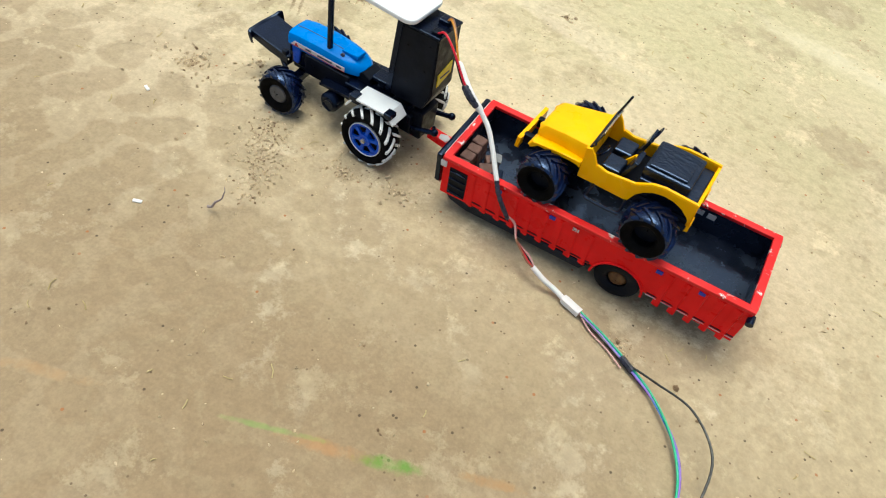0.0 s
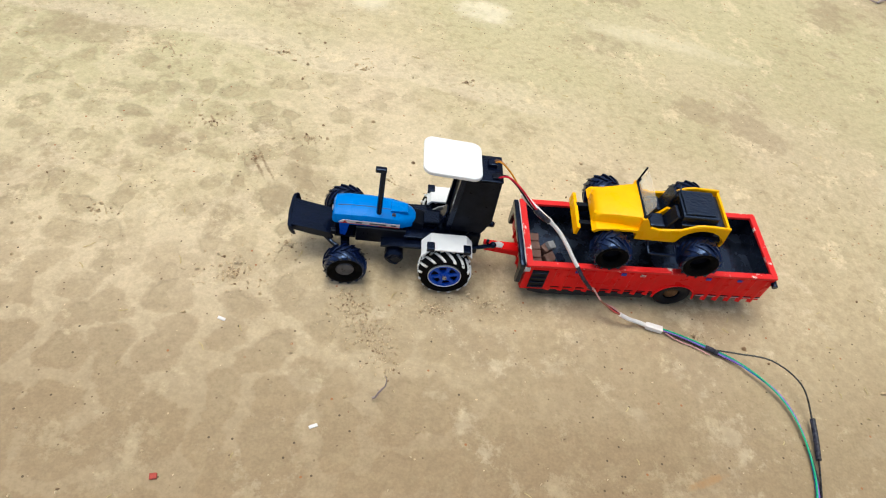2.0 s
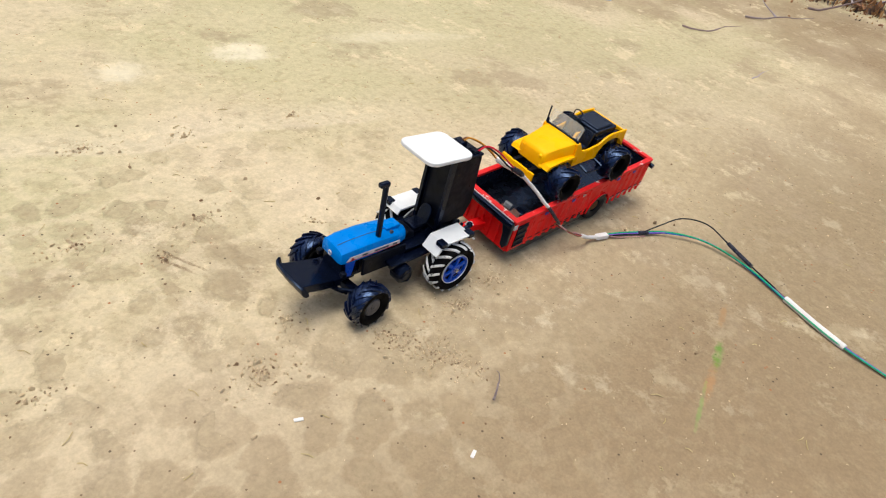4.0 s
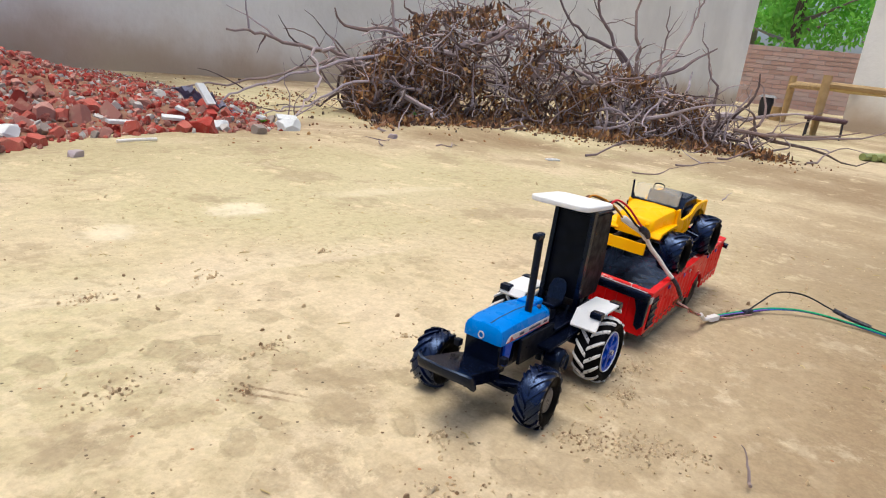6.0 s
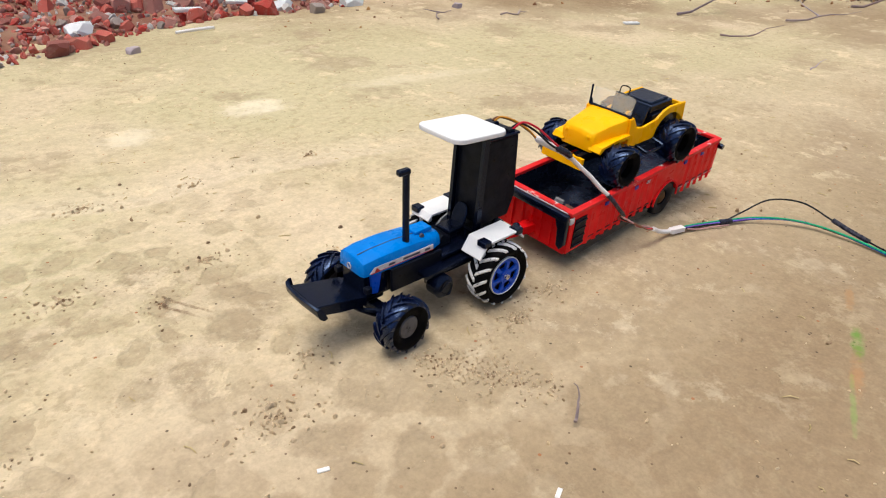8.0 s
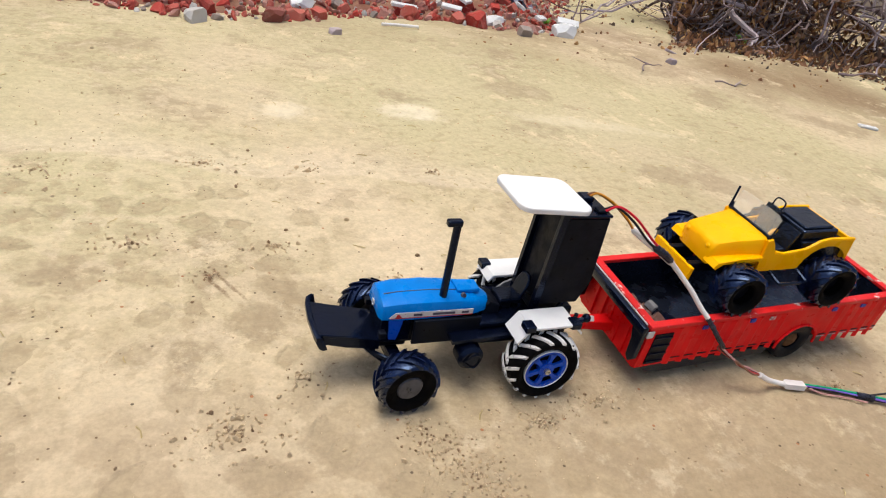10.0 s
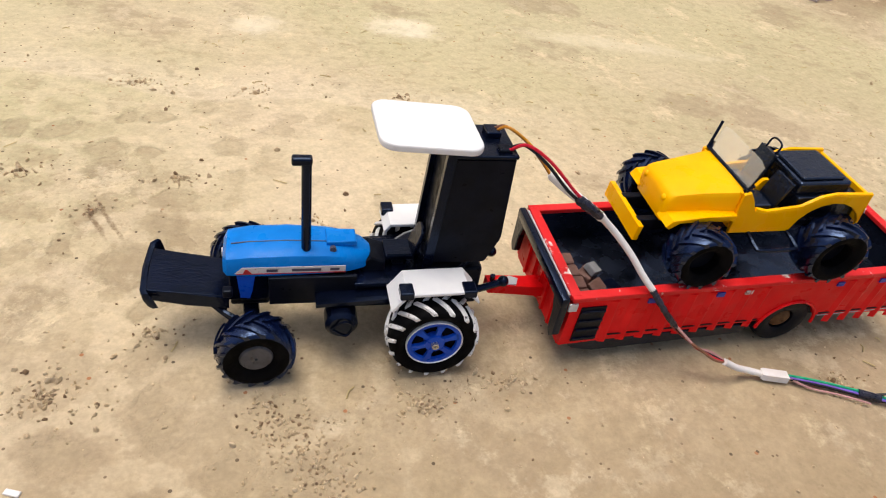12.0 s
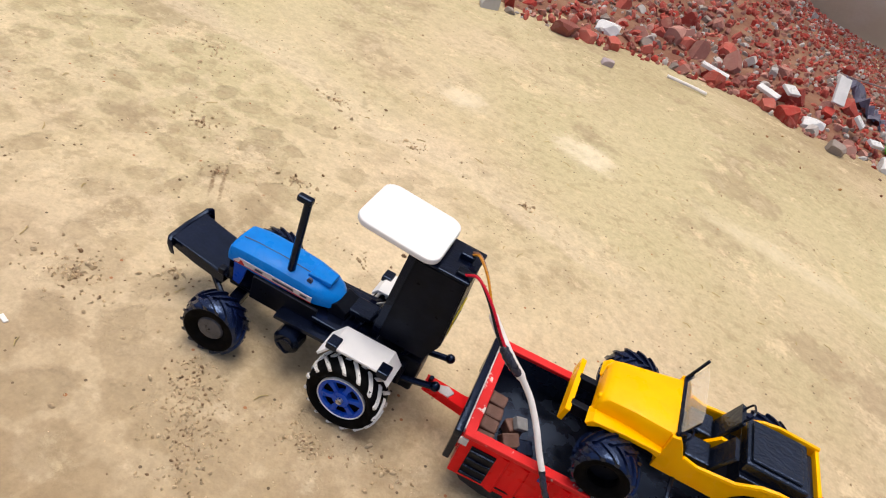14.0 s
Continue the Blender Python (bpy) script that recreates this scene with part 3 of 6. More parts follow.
def build_tractor():
    t = thing("toy_tractor", "blue and black toy farm tractor with a white roof", "toy tractor")
    for s in (-1, 1):
        rear_wheel(t, 0.0, 0.048 * s, 0.0326, s)
        black_wheel(t, -0.1215 - 0.049 * s * math.sin(STEER), 0.049 * s * math.cos(STEER), 0.0258, 0.0252, 0.0225, 0.0108, s, GREY, 14, math.degrees(STEER))
    # chassis: stepped bar, gearbox, footplates
    bm = bmesh.new()
    box(bm, -0.128, -0.03, -0.014, 0.014, 0.036, 0.058, 0.002)
    box(bm, -0.055, 0.03, -0.022, 0.022, 0.034, 0.056, 0.002)
    box(bm, 0.0, 0.04, -0.016, 0.016, 0.028, 0.062, 0.002)
    part("chassis", bm, MATT, t)
    for s in (-1, 1):
        bm = prismm([(-0.078, 0.047), (-0.02, 0.05), (0.0, 0.056), (0.0, 0.059), (-0.022, 0.053), (-0.078, 0.050)], s * 0.018, s * 0.035)
        part("footplate", bm, BLACK, t)
        bm = bmesh.new()
        lathe(bm, [(0.0085, -0.009), (0.0112, -0.006), (0.0112, 0.006), (0.0085, 0.009)], 20, (-0.061, s * 0.033, 0.035), False)
        box(bm, -0.066, -0.056, s * 0.02 - 0.004, s * 0.02 + 0.004, 0.030, 0.046, 0.001)
        part("side_motor", bm, BLACK, t, "round black motor housing with a looped lead", True)
        part("motor_lead", tubem(glide([(-0.068, s * 0.0425, 0.034), (-0.06, s * 0.044, 0.042), (-0.054, s * 0.0425, 0.036), (-0.058, s * 0.0425, 0.027), (-0.068, s * 0.0425, 0.034)], 4), 0.0007, 6), BLACK, t)
        # rear links
        part("lower_link", tubem([(0.022, s * 0.018, 0.040), (0.040, s * 0.018, 0.044), (0.057, s * 0.0172, 0.049)], 0.0028, 8), BLACK, t)
        bm = bmesh.new()
        bmesh.ops.create_uvsphere(bm, u_segments=12, v_segments=8, radius=0.0042, matrix=Matrix.Translation((0.0572, s * 0.0172, 0.0495)))
        part("link_end", bm, BLACK, t, "", True)
    axle = part("front_axle", boxm(-0.0055, 0.0055, -0.037, 0.037, 0.022, 0.031, 0.002), BLACK, t)
    axle.matrix_basis = pose(-0.1215, 0, 0, 0, 0, math.degrees(STEER))
    for s in (-1, 1):
        part("steering_link", tubem([(-0.1215 - 0.034 * s * math.sin(STEER), s * 0.033, 0.029), (-0.138, s * 0.020, 0.033), (-0.135, 0, 0.036)], 0.0024, 6), BLACK, t)
        part("plate_strut", tubem([(-0.1525, s * 0.014, 0.0455), (-0.140, s * 0.019, 0.034), (-0.128, s * 0.025, 0.0265)], 0.0026, 6), BLACK, t)
    part("platform", boxm(-0.052, 0.010, -0.0255, 0.0255, 0.0562, 0.0590, 0.0008), BLACK, t, "glossy black deck behind the bonnet")
    part("axle_mount", boxm(-0.134, -0.108, -0.011, 0.011, 0.03, 0.045, 0.002), MATT, t)
    part("rear_axle", tubem([(0, -0.036, 0.0326), (0, 0.036, 0.0326)], 0.005, 12), MATT, t)
    # hood: rounded sections from nose to tail
    bm = bmesh.new()
    secs = []
    for x, hw, zb, zt in ((-0.1365, 0.0150, 0.0640, 0.0735), (-0.134, 0.0180, 0.0632, 0.0772), (-0.12, 0.0190, 0.0628, 0.0792), (-0.095, 0.0190, 0.0628, 0.0798), (-0.07, 0.0182, 0.0630, 0.0785),
                          (-0.055, 0.0170, 0.0633, 0.0762), (-0.045, 0.0135, 0.0635, 0.0732), (-0.040, 0.009, 0.0638, 0.0708)):
        c = 0.0045
        secs.append([(x, -hw, zb), (x, -hw, zt - c * 1.4), (x, -hw + c * 0.35, zt - c * 0.5), (x, -hw + c * 1.3, zt), (x, 0, zt + 0.0008), (x, hw - c * 1.3, zt), (x, hw - c * 0.35, zt - c * 0.5), (x, hw, zt - c * 1.4), (x, hw, zb)])
    loft(bm, secs)
    hood = part("hood", bm, BLUE, t, "glossy blue bonnet with a silver side stripe", True)
    part("hood_seam", tubem([(-0.131, -0.004, 0.0786), (-0.12, -0.004, 0.0798), (-0.095, -0.004, 0.0804), (-0.066, -0.004, 0.0790)], 0.0005, 5), INK, hood)
    part("raised_panel", prismm([(-0.070, -0.008), (-0.050, -0.007), (-0.050, 0.007), (-0.070, 0.008)], 0.0770, 0.0812, "z", 0.0008), BLUE, hood)
    bm = bmesh.new()
    lathe(bm, [(0.0022, -0.0012), (0.0022, 0.0012), (0.0006, 0.0012), (0.0006, -0.0012)], 12, (-0.066, -0.012, 0.0787))
    part("fuel_cap", bm, INK, hood)
    for s in (-1, 1):
        y = s * 0.0193
        bm = prismm([(-0.129, 0.0655), (-0.058, 0.0655), (-0.058, 0.0703), (-0.124, 0.0703)], y - 0.0003, y + 0.0003)
        part("side_stripe", bm, STICKER, hood, "silver stripe with red edge and dark print bars")
        part("stripe_mark", prismm([(-0.124, 0.0654), (-0.118, 0.0654), (-0.121, 0.0690), (-0.1225, 0.0690)], y - 0.0006, y + 0.0006), STRED, hood)
        part("stripe_edge", boxm(-0.128, -0.058, y - 0.0005, y + 0.0005, 0.0649, 0.0656), STRED, hood)
        for x0, x1 in ((-0.109, -0.102), (-0.093, -0.074), (-0.068, -0.062)):
            part("print_bar", boxm(x0, x1, y - 0.0006, y + 0.0006, 0.0668, 0.0688), INK, hood)
    bm = bmesh.new()
    ring = [(-0.1372, 0.0025 * math.cos(a), 0.0685 + 0.0028 * math.sin(a)) for a in (2 * math.pi * k / 12 for k in range(13))]
    tube(bm, ring, 0.0006, 5)
    part("badge", bm, STICKER, hood, "small pale round badge")
    # radiator and blue nose cheeks
    part("grille", boxm(-0.1335, -0.108, -0.0165, 0.0165, 0.040, 0.0635, 0.001), BLACK, t)
    for s in (-1, 1):
        part("cheek", prismm([(-0.128, 0.0625), (-0.1265, 0.044), (-0.1205, 0.043), (-0.1185, 0.050), (-0.1165, 0.0625)], s * 0.0166, s * 0.0186), RIMBLUE, t, "deep blue nose cheek")
        part("engine_block", boxm(-0.108, -0.05, s * 0.0195 - 0.003, s * 0.0195, 0.040, 0.0632, 0.0008), MATT, t)
        part("side_lamp", boxm(-0.137, -0.131, s * 0.0225 - 0.003, s * 0.0225 + 0.003, 0.05, 0.056, 0.001), MATT, t)
    # front carrier plate, rising to a cross bar with turned-down tips
    plate = part("front_plate", prismm([(-0.132, -0.0185), (-0.150, -0.0195), (-0.184, -0.0215), (-0.184, 0.0215), (-0.150, 0.0195), (-0.132, 0.0185)], -0.0015, 0.0015, "z", 0.0006), BLACK, t, "black front carrier plate")
    for v in plate.data.vertices:
        v.co.z += 0.0435 + (-0.132 - v.co.x) / 0.051 * 0.011
    bm = bmesh.new()
    secs = []
    for y, dx, z0, z1 in ((-0.0262, 0.0050, 0.0440, 0.0520), (-0.0250, 0.0020, 0.0455, 0.0560), (-0.0220, 0.0005, 0.0480, 0.0575), (0.0, -0.0010, 0.0485, 0.0570), (0.0205, 0.0, 0.0475, 0.0570), (0.0245, 0.0012, 0.0475, 0.0590), (0.0262, 0.0040, 0.0490, 0.0600)):
        secs.append([(-0.1815 + dx, y, z0 + 0.0006), (-0.1850 + dx, y, z0), (-0.1872 + dx, y, (z0 + z1) / 2), (-0.1872 + dx, y, z1 - 0.0008), (-0.1855 + dx, y, z1), (-0.1835 + dx, y, z1 - 0.0006)])
    loft(bm, secs)
    part("front_bar", bm, BLACK, t, "black front cross bar", True)
    for s in (-1, 1):
        part("plate_rib", prismm([(-0.134, 0.0365), (-0.160, 0.0405), (-0.184, 0.0470), (-0.184, 0.0560), (-0.134, 0.0450)], s * 0.0190, s * 0.0205), BLACK, t)
    # exhaust with a forward elbow
    part("exhaust", tubem([(-0.0835, -0.011, 0.078), (-0.0835, -0.011, 0.146)], 0.0032, 14), BLACK, t, "tall black exhaust stack", True)
    part("exhaust_elbow", boxm(-0.0925, -0.0800, -0.0142, -0.0078, 0.1435, 0.1490, 0.0015), BLACK, t)
    # dashboard, steering wheel, seat
    part("dashboard", prismm([(-0.046, 0.056), (-0.030, 0.056), (-0.030, 0.066), (-0.040, 0.070), (-0.046, 0.066)], -0.012, 0.012, "y", 0.001), MATT, t)
    seat = part("seat", boxm(-0.030, -0.010, -0.0095, 0.0095, 0.0655, 0.0700, 0.0012), BLACK, t, "black seat with a tall rounded back")
    part("seat_post", boxm(-0.024, -0.016, -0.006, 0.006, 0.056, 0.0660, 0.001), MATT, seat)
    bm = prismm([(-0.0085, 0.068), (0.0085, 0.068), (0.0090, 0.080), (0.0070, 0.0865), (0.0030, 0.0890), (-0.0030, 0.0890), (-0.0070, 0.0865), (-0.0090, 0.080)], -0.0125, -0.0095, "x", 0.0008)
    back = part("seat_back", bm, BLACK, seat)
    for v in back.data.vertices:
        v.co.x += (v.co.z - 0.068) * 0.35
    part("lever", tubem([(-0.018, -0.016, 0.056), (-0.015, -0.017, 0.070)], 0.0011, 6), BLACK, t)
    # tall box behind the seat, with its frame posts
    bm = bmesh.new()
    secs = []
    for z, x0, x1 in ((0.070, 0.0, 0.0385), (0.090, 0.0005, 0.0470), (0.1535, 0.0040, 0.0455)):
        secs.append([(x0, -0.0195, z), (x1, -0.0195, z), (x1, 0.0205, z), (x0, 0.0205, z)])
    loft(bm, secs)
    bmesh.ops.bevel(bm, geom=list(bm.edges), offset=0.0012, segments=2, affect="EDGES")
    bx = part("battery_box", bm, MATT, t, "tall black plastic box with a yellow label")
    part("box_lid", boxm(0.0036, 0.0465, -0.0202, 0.0212, 0.1535, 0.1560, 0.0008), BLACK, bx)
    part("lid_socket", boxm(0.030, 0.040, 0.002, 0.014, 0.156, 0.1605, 0.001), BLACK, bx)
    part("lid_socket", boxm(0.034, 0.043, -0.0165, -0.0085, 0.156, 0.1585, 0.001), MATT, bx)
    part("warning_label", prismm([(-0.012, 0.098), (0.013, 0.104), (0.013, 0.118), (-0.012, 0.112)], 0.0464, 0.0475, "x"), YLABEL, bx, "yellow label with unreadable print")
    part("print_bar", boxm(0.0474, 0.0478, -0.008, 0.009, 0.1065, 0.1085), INK, bx)
    for s in (-1, 1):
        part("box_post", prismm([(-0.006, 0.060), (0.0, 0.060), (0.0065, 0.160), (0.0005, 0.160)], s * 0.0185 - 0.002, s * 0.0185 + 0.002), BLACK, t)
        part("box_strut", tubem([(0.020, s * 0.016, 0.058), (0.034, s * 0.016, 0.078)], 0.002, 6), BLACK, t)
    # white roof
    bm = bmesh.new()
    prism(bm, rounded(-0.0430, 0.0215, -0.0300, 0.0285, 0.0105), -0.0024, 0.0024, "z", 0.0012)
    roof = part("roof", bm, WHITE, t, "white board roof with rounded corners")
    for v in roof.data.vertices:
        v.co.z += 0.1648 - 0.06 * (v.co.x + 0.011)
    # mudguards
    for s in (-1, 1):
        a, b, dz = (-0.028, -0.0535, -0.0010) if s < 0 else (0.0255, 0.0520, -0.0035)
        fx, fz = (-0.0310, 0.0600) if s < 0 else (-0.0260, 0.0675)
        g = part("mudguard", prismm([(fx, fz), (-0.0215, 0.0735), (0.0200, 0.0745), (0.0280, 0.0650), (0.0275, 0.0630), (0.0195, 0.0722), (-0.0205, 0.0710), (fx + 0.0015, fz - 0.0020)], a, b, "y", 0.0006), WHITE, t, "white mudguard with black lamp blocks")
        for x in (-0.0215, 0.0205):
            part("lamp_block", boxm(x - 0.0045, x + 0.0045, b - s * 0.0048 - 0.0055, b - s * 0.0048 + 0.0055, 0.0695, 0.0755, 0.001), BLACK, g)
        g.location.z = dz
        dome = [(0.003 + 0.0275 * math.cos(radians(k)), 0.0455 + dz + 0.0265 * math.sin(radians(k))) for k in range(10, 171, 16)]
        # far inner side is white board; its grey imitates shade
        part("guard_side", prismm(dome, a - s * 0.004, a - s * 0.002), PALEGREY if s > 0 else MATT, t, "inner side of the mudguard")
    return t


build_tractor()

# ---- the trailer leans a little, the jeep on it a little less ----
LEAN = Matrix.Translation((0.2445, -0.0055, 0.0750)) @ Euler((radians(3.7), radians(-1.6), radians(1.6))).to_matrix().to_4x4()
JEEP = Matrix.Translation((0.2495, -0.0020, 0.0752)) @ Euler((radians(1.8), radians(-2.8), radians(-1.5))).to_matrix().to_4x4()


def rib_mesh(x, y, out, z1, z0):
    """A folded ridge: a long slope up and a short step back."""
    bm = bmesh.new()
    secs = []
    for z, o in ((z1, 0.0), (z0, 0.0010)):
        secs.append([(x - 0.0050 + o, y, z), (x + 0.0002 + o, y + out, z), (x + 0.0014 + o, y + out * 0.8, z), (x + 0.0022 + o, y, z)])
    loft(bm, secs)
    return bm


def build_trailer():
    t = thing("toy_trailer", "long red toy farm trailer with a black bed and chipped paint", "toy trailer", LEAN)
    L, W, H = 0.1535, 0.0495, 0.047
    th = 0.004
    part("bed_floor", boxm(-L + 0.002, L - 0.002, -W + 0.002, W - 0.002, -0.034, -0.030), BED, t, "shiny black bed floor")
    part("underframe", boxm(-L + 0.012, L - 0.03, -0.038, 0.038, -0.055, -0.0345, 0.002), MATT, t)
    for s in (-1, 1):
        # side panel with a wheel arch
        pts = [(-L, 0), (-L, -H)]
        cx, cz, ra = 0.0405, -0.050, 0.0265
        for k in range(11):
            a = math.pi * (1 - k / 10)
            if cz + ra * math.sin(a) >= -H:
                pts.append((cx + ra * math.cos(a), cz + ra * math.sin(a)))
        pts += [(L, -H), (L, 0)]
        side = part("side_panel", prismm(pts, s * W, s * (W - th)), RED, t, "ribbed red side panel")
        part("inner_lining", boxm(-L + th, L - th, s * (W - th) - 0.0005, s * (W - th) + 0.0005, -0.030, -0.002), BED, side)
        part("rim", boxm(-L - 0.001, L + 0.001, s * (W - 0.0025) - 0.0038, s * (W - 0.0025) + 0.0038, -0.0015, 0.0025, 0.0007), REDRIM, t, "red rim with white paint chips")
        x = -L + 0.034
        while x < L - 0.004:
            if abs(x - cx) > 0.029:
                low = -H - (0.004 if x > 0.07 else 0.0)
                part("rib", rib_mesh(x, s * W, s * 0.0013, -0.004, low), RED, side)
            x += 0.0155
        for z, hgt, mat in ((-0.0400, 0.0006, MATT), (-0.0425, 0.00028, STICKER)):
            for x0, x1 in ((-L + 0.034, cx - 0.029), (cx + 0.029, L))[(0 if mat is MATT else 1):]:
                part("pin_line", boxm(x0, x1, s * W - 0.0006, s * W + 0.0006, z - hgt, z + hgt), mat, side)
        # black ladder at the front end
        lad = part("ladder_panel", boxm(-L + 0.008, -L + 0.027, s * W - 0.001, s * W + 0.0010, -0.043, -0.008), MATT, side, "black ladder panel")
        for k in range(4):
            part("rung", tubem([(-L + 0.0085, s * (W + 0.0014), -0.012 - k * 0.0093), (-L + 0.0265, s * (W + 0.0014), -0.012 - k * 0.0093)], 0.0011, 6), BLACK, lad)
        for k, x in enumerate((-0.092, -0.036, -0.012, 0.070, 0.110)):
            part("tape_patch", boxm(x - 0.003, x + 0.003, s * W - 0.0012, s * W + 0.0012, -0.0085, -0.0045), BLUETAPE if k % 5 != 2 else STICKER, side)
        # arch lip and wheel
        bm = bmesh.new()
        tube(bm, [(cx + 0.0262 * math.cos(a), s * (W + 0.0005), -0.0495 + 0.0262 * math.sin(a)) for a in (math.pi * k / 14 for k in range(15))], 0.0014, 6)
        part("arch_lip", bm, RED, side)
        wh = part("wheel", *wheel_tyre(0.0235, 0.015, 0.010, MATT), t, "dark trailer wheel with a brown hub", True)
        wh.matrix_basis = pose(cx, s * (W - 0.0085), -0.0475 + (0.0 if s < 0 else -0.004), 0, 0, 0 if s < 0 else 180)
        bm = bmesh.new()
        lathe(bm, [(0.0102, -0.001), (0.0080, -0.0045), (0.0045, -0.0065), (0.0008, -0.007), (0.0008, 0.003), (0.0102, 0.003)], 20)
        part("hub", bm, RUST, wh, "brown hub", True)
        # black skirt, drawn lower so the shaded band below it reads darker
        part("skirt", prismm([(-L + 0.006, -H + 0.001), (0.010, -H + 0.001), (0.004, -H - 0.009), (-L + 0.03, -H - 0.011), (-L + 0.012, -H - 0.006)], s * (W - 0.0005), s * (W - 0.0030), "y", 0.0006), BLACK, t, "black rubber skirt")
        bm = tubem([(L + 0.001, s * (W - 0.003), -0.008), (L + 0.001, s * (W + 0.006), -0.009)], 0.0036, 10)
        part("latch", bm, BLACK, t, "black corner latch", True)
    part("tail_board", prismm([(-W, 0), (-W + 0.003, -H), (W - 0.003, -H), (W, 0)], L - th, L, "x"), RED, t, "red tailboard")
    part("tail_lining", boxm(L - th - 0.0008, L - th + 0.0002, -W + th, W - th, -0.03, -0.002), BED, t)
    part("tail_rim", boxm(L - 0.0062, L + 0.0014, -W + 0.0015, W - 0.0015, -0.0012, 0.0028, 0.0007), REDRIM, t)
    for y in (-0.03, -0.01, 0.01, 0.03):
        part("tail_rib", boxm(L, L + 0.0014, y - 0.0016, y + 0.0016, -H - 0.003, -0.006), RED, t)
    part("front_board", prismm([(-W, 0), (-W + 0.003, -H - 0.002), (W - 0.003, -H - 0.002), (W, 0)], -L, -L + th, "x"), RED, t, "red headboard")
    part("front_lining", boxm(-L + th - 0.0002, -L + th + 0.0008, -W + th, W - th, -0.03, -0.002), BED, t)
    part("front_rim", boxm(-L - 0.0014, -L + 0.0062, -W + 0.0015, W - 0.0015, -0.0012, 0.0028, 0.0007), REDRIM, t)
    for y in (-0.027, -0.013, 0.0, 0.013, 0.027):
        part("front_rib", boxm(-L - 0.0022, -L, y - 0.0014, y + 0.0014, -H, -0.010), RED, t)
    guard = part("front_guard", boxm(-L - 0.0085, -L - 0.0024, -W - 0.0005, W + 0.0005, -0.0075, 0.0015, 0.0016), BLACK, t, "black guard bar along the headboard", True)
    for s in (-1, 1):
        part("guard_leg", prismm([(s * (W + 0.0005), -0.006), (s * (W + 0.0005), -0.034), (s * (W - 0.004), -0.040), (s * (W - 0.009), -0.036), (s * (W - 0.0105), -0.018), (s * (W - 0.015), -0.006)], -L - 0.0080, -L - 0.0026, "x", 0.0010), BLACK, guard)
        part("corner_chip", boxm(-L - 0.0025, -L + 0.004, s * (W + 0.0008) - 0.0008, s * (W + 0.0008) + 0.0008, -0.010, -0.003, 0.0003), STICKER, t, "white paint chip")
    part("guard_strip", boxm(-L - 0.0024, -L - 0.0008, -W + 0.004, W - 0.004, -0.004, 0.0016, 0.0004), STICKER, t, "chipped pale strip")
    # drawbar
    bm = bmesh.new()
    secs = []
    for x, hw, z0, z1 in ((-L + 0.002, 0.0070, -0.0410, -0.0310), (-L - 0.012, 0.0060, -0.0390, -0.0300), (-L - 0.044, 0.0052, -0.0335, -0.0255)):
        secs.append([(x, -hw, z0), (x, hw, z0), (x, hw, z1), (x, -hw, z1)])
    loft(bm, secs)
    part("drawbar", bm, RED, t, "red drawbar with a white chip")
    part("paint_chip", prismm([(-L - 0.031, -0.0045), (-L - 0.022, -0.0050), (-L - 0.019, 0.001), (-L - 0.025, 0.0045), (-L - 0.032, 0.002)], -0.0288, -0.0272, "z"), STICKER, t)
    part("hitch_pin", tubem([(-L - 0.040, 0, -0.038), (-L - 0.040, 0, -0.021)], 0.002, 8), BLACK, t)
    for k in range(2):
        part("number_bar", boxm(0.075 + k * 0.012, 0.083 + k * 0.012, W - th - 0.0013, W - th - 0.0004, -0.012, -0.006), STICKER, t, "pale painted bar")
    return t


build_trailer()


def build_blocks():
    rnd = random.Random(5)
    base = None
    places = [(-0.1395, -0.0375, -0.0205, 0, 4), (-0.1400, -0.0250, -0.0200, 0, -3), (-0.1398, -0.0125, -0.0205, 0, 3), (-0.1402, 0.0, -0.0200, 0, -4),
              (-0.1395, -0.0360, -0.0329, 0, 0), (-0.1400, -0.0235, -0.0329, 0, 5), (-0.1398, -0.0110, -0.0329, 0, 2), (-0.1402, 0.0015, -0.0329, 0, -3),
              (-0.124, -0.034, -0.0302, 0, 15), (-0.102, -0.036, -0.0302, 0, 25), (-0.121, -0.006, -0.0302, 0, 40), (-0.122, -0.019, -0.0275, 24, 30)]
    for x, y, z, tip, a in places:
        m = LEAN @ pose(x, y, z, tip, 0, a)
        if base is None:
            ob = part("wooden_block", boxm(-0.0068, 0.0068, -0.0058, 0.0058, 0, 0.0125, 0.0014), BLOCK)
            tagged(ob, "small dark brown block in the trailer bed", "block", "blocks in the trailer")
            ob.matrix_basis = m
            base = ob
        else:
            copy_thing(base, m)
    ob = part("grey_block", boxm(-0.0055, 0.0055, -0.0050, 0.0050, 0, 0.0055, 0.0008), PALEGREY)
    ob.matrix_basis = LEAN @ pose(-0.1185, -0.0060, -0.0180, 15, 20, 30)
    tagged(ob, "small grey block lying on a brown block", "block", "blocks in the trailer")
    dark = part("black_block", boxm(-0.0065, 0.0065, -0.0065, 0.0065, 0, 0.0125, 0.0014), BLACK)
    dark.matrix_basis = LEAN @ pose(-0.1085, -0.0215, -0.0302, 0, 0, 20)
    tagged(dark, "small glossy black block in the trailer bed", "block", "blocks in the trailer")
    copy_thing(dark, LEAN @ pose(-0.1130, -0.0365, -0.0302, 0, 0, -8))


build_blocks()


